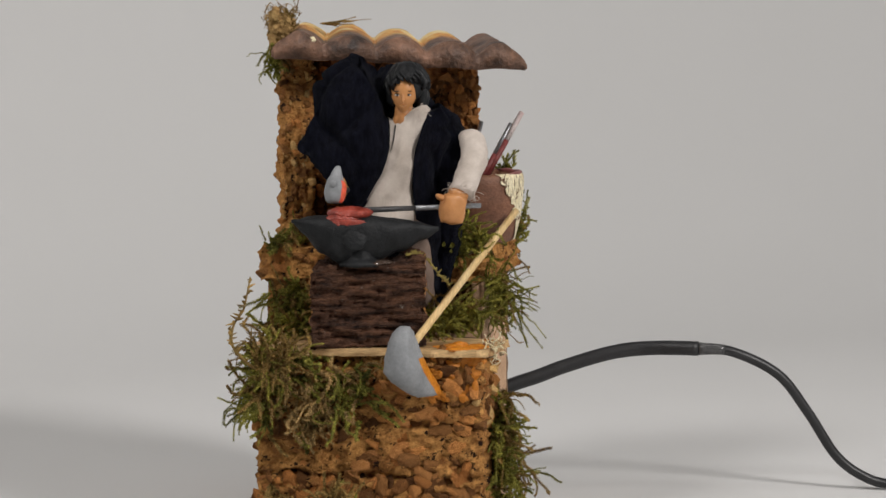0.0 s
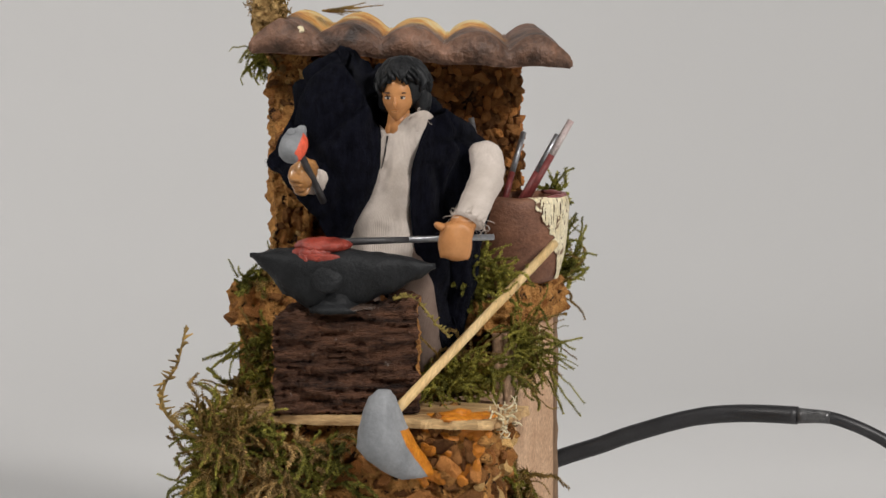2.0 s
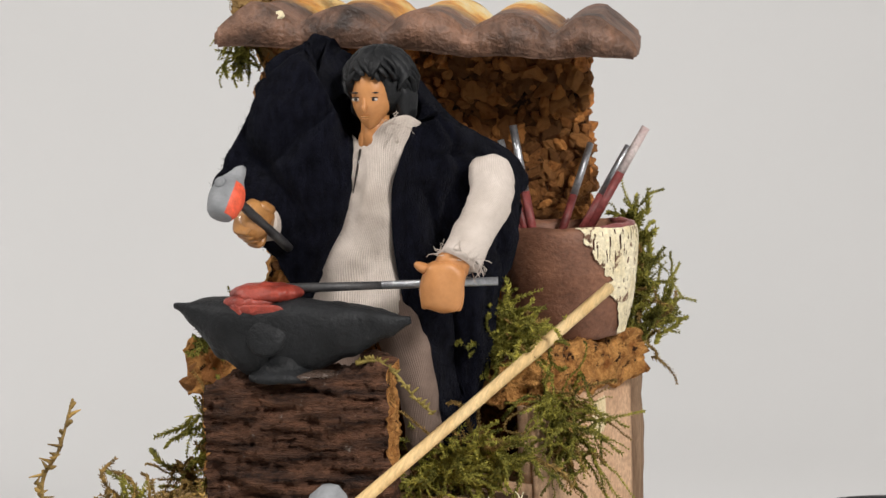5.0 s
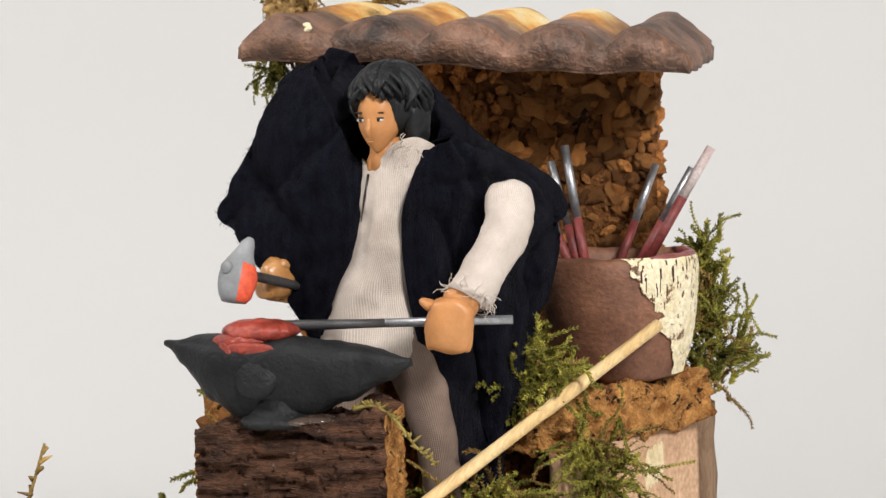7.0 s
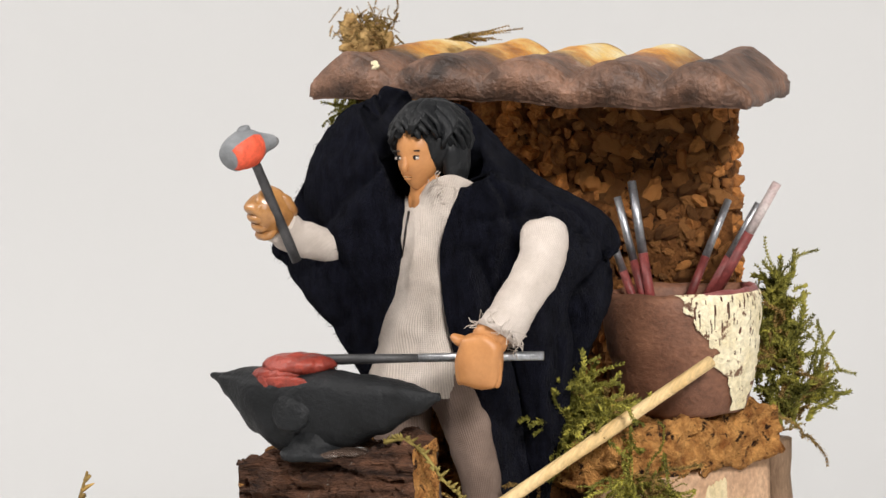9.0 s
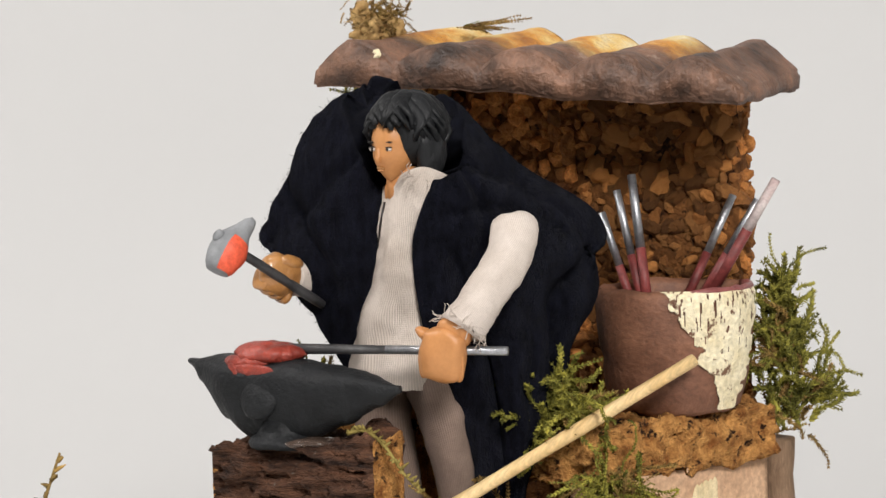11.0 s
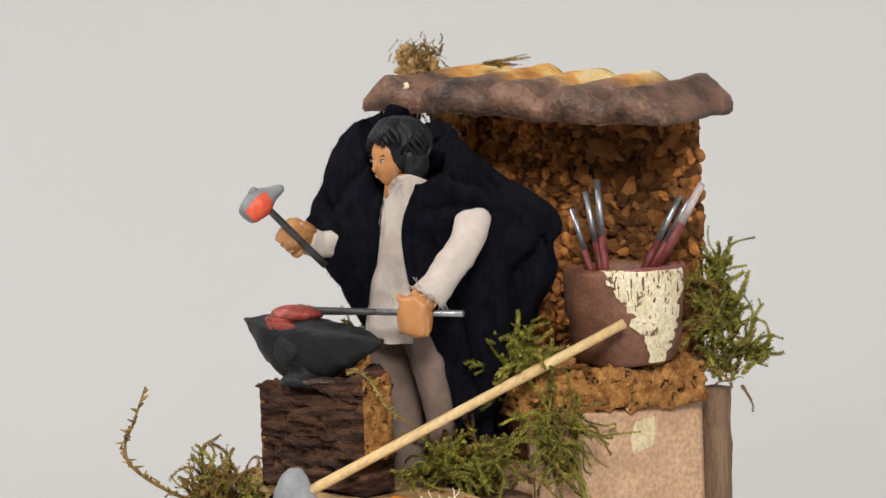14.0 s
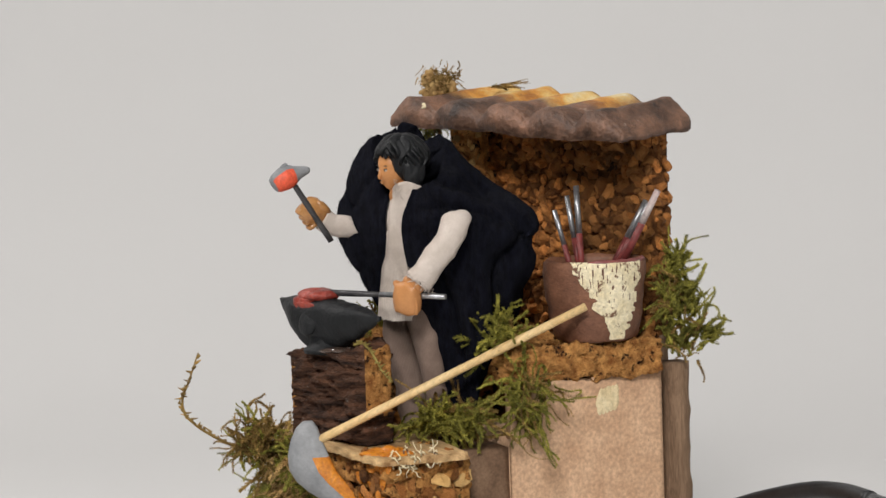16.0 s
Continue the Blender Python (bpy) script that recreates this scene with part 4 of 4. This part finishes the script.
def axe_head():
    bm = bmesh.new()
    e = Vector((0.9, 0.43, 0))
    nrm = Vector((0.43, -0.9, 0))
    o = Vector((23.5, -83.5, 0))
    rows = [(82.6, -1.8, 1.8, 2.0), (80.8, -4.0, 3.2, 3.9), (77, -5.6, 4.8, 5.4), (72, -7.0, 6.8, 6.4), (67.5, -7.2, 9.2, 6.0), (64, -5.0, 11.6, 4.6), (61, -0.8, 13.4, 2.6), (58.4, 4.6, 14.2, 1.0)]
    rings = []
    for z, s0, s1, h in rows:
        ring = []
        for k in range(20):
            a = 2 * math.pi * k / 20
            x = math.cos(a)
            s = (s0 + s1) / 2 + (s1 - s0) / 2 * x
            ring.append(bm.verts.new(o + e * s + nrm * (h * math.sin(a) * (1 - 0.6 * max(0, x)) + 1.0 - 0.026 * max(0.0, s) ** 2) + Vector((0, 0, z))))
        rings.append(ring)
    for r0, r1 in zip(rings, rings[1:]):
        for k in range(20):
            f = bm.faces.new([r0[k], r0[(k + 1) % 20], r1[(k + 1) % 20], r1[k]])
            z = r0[k].co.z
            if k in (0, 1, 2, 17, 18, 19) and z < 74:
                f.material_index = 1
    bm.faces.new(rings[0])
    bm.faces.new(rings[-1]).material_index = 1
    bmesh.ops.subdivide_edges(bm, edges=bm.edges, cuts=1, use_grid_fill=True, smooth=0.6)
    roughen(bm, 0.3, 0.25, 5)
    return bm


part("head", axe_head(), ["grey", "amber"], axe, "grey clay axe head with an amber cutting edge")

# ---- cable ----
cable = thing("power_cable", "black rubber power cable arching down to the table", "cable")
cpath = [(32, 44, 39), (42, 48, 42.6), (50.8, 51.2, 45.4), (60.8, 55, 49), (78, 60.6, 53.8), (92.8, 64, 55.4), (111.5, 62.5, 55.8), (125, 63.5, 54.6), (142, 67, 45.8), (153.5, 70, 30.8), (164.5, 72.6, 13.6), (175.5, 74.6, 5.2), (186, 76.5, 2.3), (205, 80, 2.1), (260, 90, 2.1), (420, 120, 2.1), (800, 170, 2.1)]
line = smoothline(cpath, 8)
part("cord", strip(line[46:], 1.95, 16), "cable", cable)
part("sleeve", strip(line[:49], [2.75] * 34 + [2.85] * 15, 16), "cable", cable, "thicker shrink sleeve at the hut end")
part("tape_band", strip(line[48:55], [2.55, 2.4, 2.3, 2.2, 2.15, 2.1, 2.05], 16), "scuff", cable, "shiny scuffed tape band")


# ---- moss ----
def moss(name, centre, size, count, length, lean, rnd, mats=("moss", "dry"), dry=0.3, thick=0.72, label="", droop=0.04, curl=0.4, flat=1.0, spread=0.55):
    """Curved fronds closely set with small overlapping leaves."""
    verts, faces, slots = [], [], []
    lean = Vector(lean)
    tufts = []
    for s in range(max(4, count // 7)):
        d = Vector((rnd.gauss(0, 1), rnd.gauss(0, 1), rnd.gauss(0, 1))).normalized()
        p = Vector(centre) + Vector((d.x * size[0], d.y * size[1], d.z * size[2])) * rnd.random() ** 0.4
        h = (d * spread * 0.6 + lean + Vector((rnd.gauss(0, spread), rnd.gauss(0, spread), rnd.gauss(0, spread) * flat))).normalized()
        tufts.append((p, h, rnd.uniform(0.6, 1.5), rnd.random() < dry))
    for s in range(count):
        p, h, grow, brown = rnd.choice(tufts)
        p = p + Vector((rnd.gauss(0, 1), rnd.gauss(0, 1), rnd.gauss(0, 1) * flat)) * 1.4
        h = (h + Vector((rnd.gauss(0, .4), rnd.gauss(0, .4), rnd.gauss(0, .4) * flat))).normalized()
        total = 1.25 * length * grow * rnd.uniform(0.4, 1.2)
        n = max(8, int(total / 0.75))
        seg = total / n
        slot = 1 if (brown if rnd.random() < 0.85 else rnd.random() < dry) else 0
        stem = thick * rnd.uniform(0.55, 1.15)
        bend = Vector((rnd.gauss(0, curl), rnd.gauss(0, curl), rnd.gauss(0, curl) * flat)) * 0.3
        last = None
        for k in range(n + 1):
            a = h.orthogonal().normalized()
            b = h.cross(a)
            w = stem * 0.45 * (1 - 0.7 * k / n)
            base_i = len(verts)
            for q in range(3):
                verts.append(p + (a * math.cos(2.1 * q) + b * math.sin(2.1 * q)) * w)
            if last is not None:
                for q in range(3):
                    faces.append((last + q, last + (q + 1) % 3, base_i + (q + 1) % 3, base_i + q))
                    slots.append(slot)
            last = base_i
            for q in range(4):
                g = 1.57 * q + 0.8 * k + rnd.uniform(-.4, .4)
                r = a * math.cos(g) + b * math.sin(g)
                o = (r * rnd.uniform(0.5, 1.15) + h).normalized()
                t = r.cross(h) * stem * 0.62
                ln = stem * rnd.uniform(1.9, 3.2) * (1 - 0.45 * k / n)
                i0 = len(verts)
                verts.extend([p + t, p - t, p + o * ln * 0.6 + r * stem * 0.35, p + o * ln])
                faces.extend([(i0, i0 + 2, i0 + 3), (i0 + 1, i0 + 3, i0 + 2), (i0, i0 + 1, i0 + 2)])
                slots.extend([slot] * 3)
            p = p + h * seg
            h = (h + bend + Vector((rnd.gauss(0, .16), rnd.gauss(0, .16), (rnd.gauss(0, .16) - droop) * flat))).normalized()
            if rnd.random() < 0.08:
                bend = -bend
    me = bpy.data.meshes.new(name)
    me.from_pydata([tuple(v * MM) for v in verts], [], faces)
    for k in mats:
        me.materials.append(M[k])
    me.polygons.foreach_set("material_index", slots)
    me.update()
    return tagged(new(name, me), label, "moss", "moss on the hut", "stuff")


rnd = random.Random(11)
moss("moss_clump", (-6, -76.5, 57), (23, 2.8, 13), 330, 7.5, (0.1, -0.25, -0.15), rnd, mats=("moss", "pale_dry"), dry=0.5, spread=0.85, curl=0.8, thick=0.72, label="tangled green and brown moss on the base front", droop=0.12)
moss("moss_clump", (-22, -84, 69), (9, 7, 5), 200, 7.5, (-0.1, -0.3, 0.6), rnd, dry=0.65, label="brown dry moss tufts on the base corner", thick=0.6)
moss("moss_clump", (-28, -76, 60), (3.0, 8, 13), 130, 8, (-0.3, -0.3, 0.35), rnd, dry=0.4, label="tangled green and brown moss on the base edge", droop=0.1)
moss("moss_clump", (-24, -50, 77), (7, 8, 4), 120, 6, (-0.1, -0.3, 0.5), rnd, dry=0.25, label="green moss on the lower step")
moss("moss_clump", (-20, -42, 86), (12, 3, 6), 160, 8, (0, -0.5, 0), rnd, dry=0.3, label="green moss on the step front")
moss("moss_clump", (-28, -36, 105), (6, 6, 2), 90, 6, (0, -0.2, 0.5), rnd, dry=0.2, label="pale green moss on the cork ledge")
moss("moss_clump", (-37.5, -12, 166), (1.2, 3, 9), 46, 7, (-0.15, -0.2, -0.8), rnd, dry=0.25, label="moss hanging from the hut's corner", droop=0.12, thick=0.55)
moss("moss_clump", (30, -22.5, 104), (13, 4.5, 5), 220, 8, (0.1, -0.3, 0.5), rnd, dry=0.12, label="green moss between figurine and pot")
moss("moss_clump", (38.8, 38.5, 109), (2.6, 3.0, 19), 250, 6.5, (0.05, 0.12, 1.5), rnd, dry=0.12, spread=0.5, label="upright green moss beside the clay pot")
moss("moss_clump", (40, 45, 103), (2.5, 3, 7), 40, 8.5, (0.2, 0.7, 0.9), rnd, dry=0.15, spread=0.35, curl=0.25, label="loose green moss sprays behind the clay pot", droop=-0.05)
moss("moss_clump", (31, -40, 77.5), (11, 10, 5), 190, 10.5, (0.4, -0.1, 0.3), rnd, dry=0.25, label="dark green moss in front of the cardboard panel")
moss("moss_clump", (45, -20, 85), (2.5, 7, 8), 70, 13, (0.8, -0.2, -0.05), rnd, dry=0.2, label="loose moss strands over the cardboard panel", thick=0.55, droop=0.05)
moss("moss_clump", (43, -16, 90), (2, 7, 6), 40, 13, (0.8, -0.3, 0.15), rnd, dry=0.2, label="long loose moss strands reaching out from the side", thick=0.5, droop=0.12, curl=0.75)
moss("moss_clump", (50, -45, 32), (4, 9, 22), 300, 11, (0.5, -0.2, 0.1), rnd, dry=0.3, label="green moss on the lower side of the base", droop=0.1)
moss("moss_clump", hut_at(26, 24, 182.0), (12, 2, 0.5), 34, 6, (1.4, 0.7, 0.0), rnd, dry=0.75, label="thin moss lying on the roof", thick=0.36, flat=0.04, spread=0.25)
moss("moss_clump", hut_at(7, 17, 183.5), (4.6, 5.4, 4.2), 330, 2.6, (-0.1, -0.1, 0.3), rnd, mats=("dry", "pale_dry"), dry=0.6, label="dry brown moss tuft on the roof corner", thick=0.28, spread=0.9, curl=1.4)
moss("moss_clump", (-10, -80, 15), (18, 3, 10), 120, 8, (0, -0.4, 0), rnd, dry=0.6, label="sparse brown moss at the foot")

# dry twig and roof lump
bm_twig = bmesh.new()
tline = smoothline([(-24, -84, 66), (-27, -93, 69.5), (-29.4, -101.5, 75), (-30.0, -106.3, 80), (-28.6, -107.6, 85.5), (-25.6, -106.5, 90.6), (-24.2, -103, 100.6)], 6)
tube(bm_twig, tline, [0.62 - 0.01 * k for k in range(37)], 6)
rt = random.Random(8)
for k in range(7, 36):
    q = tline[k]
    tube(bm_twig, [q, q + Vector((rt.uniform(-1.2, 1.2), rt.uniform(-1, 1), rt.uniform(0.1, 1.0))), q + Vector((rt.uniform(-2.4, 2.4), rt.uniform(-2, 2), rt.uniform(0.4, 2.2)))], [0.5, 0.5, 0.12], 5)
tagged(link("dry_twig", bm_twig, "dry"), "thin curled dry twig rising from the moss", "twig")
bm = bmesh.new()
blob(bm, hut_at(6.8, 17.5, 181.0), (4.2, 6.4, 4.6), 0, (0, -14, 0), 5, 1.8, 0.3, 3)
blob(bm, hut_at(4.2, 15, 185.2), (2.0, 2.6, 2.6), 0, (0, -20, 0), 4, 1.4, 0.4, 5)
blob(bm, hut_at(5.5, 19, 176.5), (3.6, 5.2, 5.0), 0, (0, 0, 0), 4, 1.6, 0.3, 4)
crumble(bm, 0.8, 0.4, 12)
tagged(link("cork_lump", bm, "chip_pale"), "rough brown cork lump on the roof corner", "cork lump")
bm_sprig = bmesh.new()
sline = smoothline([(21, -67, 104.6), (24.5, -65.5, 105.2), (28.5, -64, 102.5), (32, -62.5, 97.5), (35, -60.5, 94)], 6)
tube(bm_sprig, sline, [0.5 - 0.012 * k for k in range(25)], 6)
for k in range(1, 25):
    q = sline[k]
    for e in range(2):
        d = Vector((rt.uniform(-1.3, 1.3), rt.uniform(-1.3, 1.3), rt.uniform(-0.6, 1.4)))
        tube(bm_sprig, [q, q + d * 0.6, q + d], [0.34, 0.3, 0.1], 5)
tagged(link("moss_sprig", bm_sprig, "moss_old"), "thin dry moss sprig lying across the log", "moss")
bm = bmesh.new()
blob(bm, (33, -24, 101.5), (6, 3, 1.5), 0, (0, 0, 15), 3, 0.8, 0.3, 3)
tagged(link("glue_blob", bm, "glue"), "shiny glue blob holding the axe stick", "glue")
bm = bmesh.new()
for k in range(5):
    blob(bm, (41.25, 8.3 + 1.35 * k, 82.2 + 0.3 * k), (0.35, 1.3, 4.6 + 0.5 * wob((k, 0, 0), 2.1)), 0, (-6, 0, 0), 4, 0.5, 0.35, 7 + k)
part("paint_dab", bm, "cream_clean", hut, "dab of cream paint")

# ---- cork chips, last ----
rc = random.Random(21)
joined_chips(back_wall, hut_at(14, 29.4, 97), E1, 13, 25, 2.85, -E2, rc)
chip_field(back_wall, hut_at(50, 29.4, 97), E1, (0, 0, 1), 12, 25, 2.85, -E2, rc, mat=("chip", "chip_mid"), size=0.76, sink=0.7)
joined_chips(back_wall, hut_at(84.6, 29.6, 97), E2, 3, 26, 2.8, E1, rc, 0.0)
chip_field(base, (47.2, -69, 46), (0, 1, 0), (0, 0, 1), 7, 6, 3.9, (1, 0, 0), rc, mat=("chip_mid", "chip_pale", "chip"), size=0.75, sink=0.7)
front = (Vector(BASE[1]) - Vector(BASE[0])).to_3d()
chip_field(base, (-30, -76.5, 0), front, (0, 0, 1), 18, 3, 4.3, (0.05, -1, 0), rc, mat=("chip_pale", "chip_pale", "chip_mid", "cream"), size=0.62, laid=True, sink=1.0)
chip_field(base, (-30, -74, 13.5), front, (0, 0, 1), 22, 4, 3.5, (0.05, -1, 0), rc, mat=("chip_mid", "chip", "chip"), size=0.85, sink=0.9, depth=0.55)
chip_field(base, (-30, -74, 30), front, (0, 0, 1), 17, 4, 4.5, (0.05, -1, 0), rc, mat=("chip_mid", "chip", "chip_mid"), size=0.72, laid=True, sink=1.2, depth=0.5)
chip_field(base, (-4, -72.5, 47), front, (0, 0, 1), 11, 5, 4.5, (0.05, -1, 0), rc, mat=("chip_mid", "chip"), size=0.7, laid=True, sink=1.2, depth=0.5)
chip_field(base, (29, -71.4, 55), front, (0, 0, 1), 6, 5, 3.0, (0.05, -1, 0), rc, mat=("amber", "chip_mid", "amber", "chip"), size=0.95, sink=1.6, depth=0.45)
chip_field(ledge, (-35.5, -43, 92), (29.5, 5, 0), (0, 0, 1), 8, 3, 3.7, (0.17, -1, 0), rc, mat=("chip", "chip_mid"), size=0.5, sink=1.2)
chip_field(side_wall, hut_at(7.5, 20.5, 84), E1, (0, 0, 1), 4, 29, 3.0, -E2, rc, mat=("chip_pale", "chip_mid", "chip_mid"), size=0.62, sink=1.0)


def motions():
    swing = [
        (0.0, -43.3), (0.3, -43.5), (0.6, -41.2), (0.9, -39.2), (1.2, -36.5), (1.5, -26.3), (1.8, -15.4), (2.1, -6.2), (2.4, 3.0), (2.7, 9.3),
        (3.0, 13.0), (3.3, 14.4), (3.6, 12.7), (3.9, 8.6), (4.2, 1.9), (4.6, -9.3), (4.8, -15.2), (5.1, -23.4), (5.4, -31.3), (5.7, -37.2), (6.0, -41.2), (6.3, -43.3),
        (6.6, -42.4), (7.0, -39.1), (7.2, -36.8), (7.5, -25.4), (7.8, -14.0), (8.0, -6.8), (8.4, 4.8), (8.7, 10.6), (9.0, 13.6), (9.3, 14.5), (9.6, 12.8), (9.9, 9.0), (10.2, 2.6),
        (10.5, -5.9), (10.7, -11.8), (10.9, -18.0), (11.1, -23.6), (11.3, -29.1), (11.5, -34.4), (11.7, -37.6), (12.0, -41.6), (12.2, -43.0), (12.5, -42.6), (12.8, -40.6), (13.1, -38.6),
        (13.3, -33.1), (13.5, -25.6), (13.7, -17.5), (13.9, -10.4), (14.1, -4.1), (14.3, 1.6), (14.5, 6.8), (14.8, 12.0), (15.1, 14.7), (15.4, 13.7), (15.7, 11.0), (16.0, 5.9)]
    rows = [(t, pose(*(c * MM for c in SHOULDER), rx=-(a + 43.0))) for t, a in swing]
    walk(arm, rows)
    walk(hammer, rows)


motions()
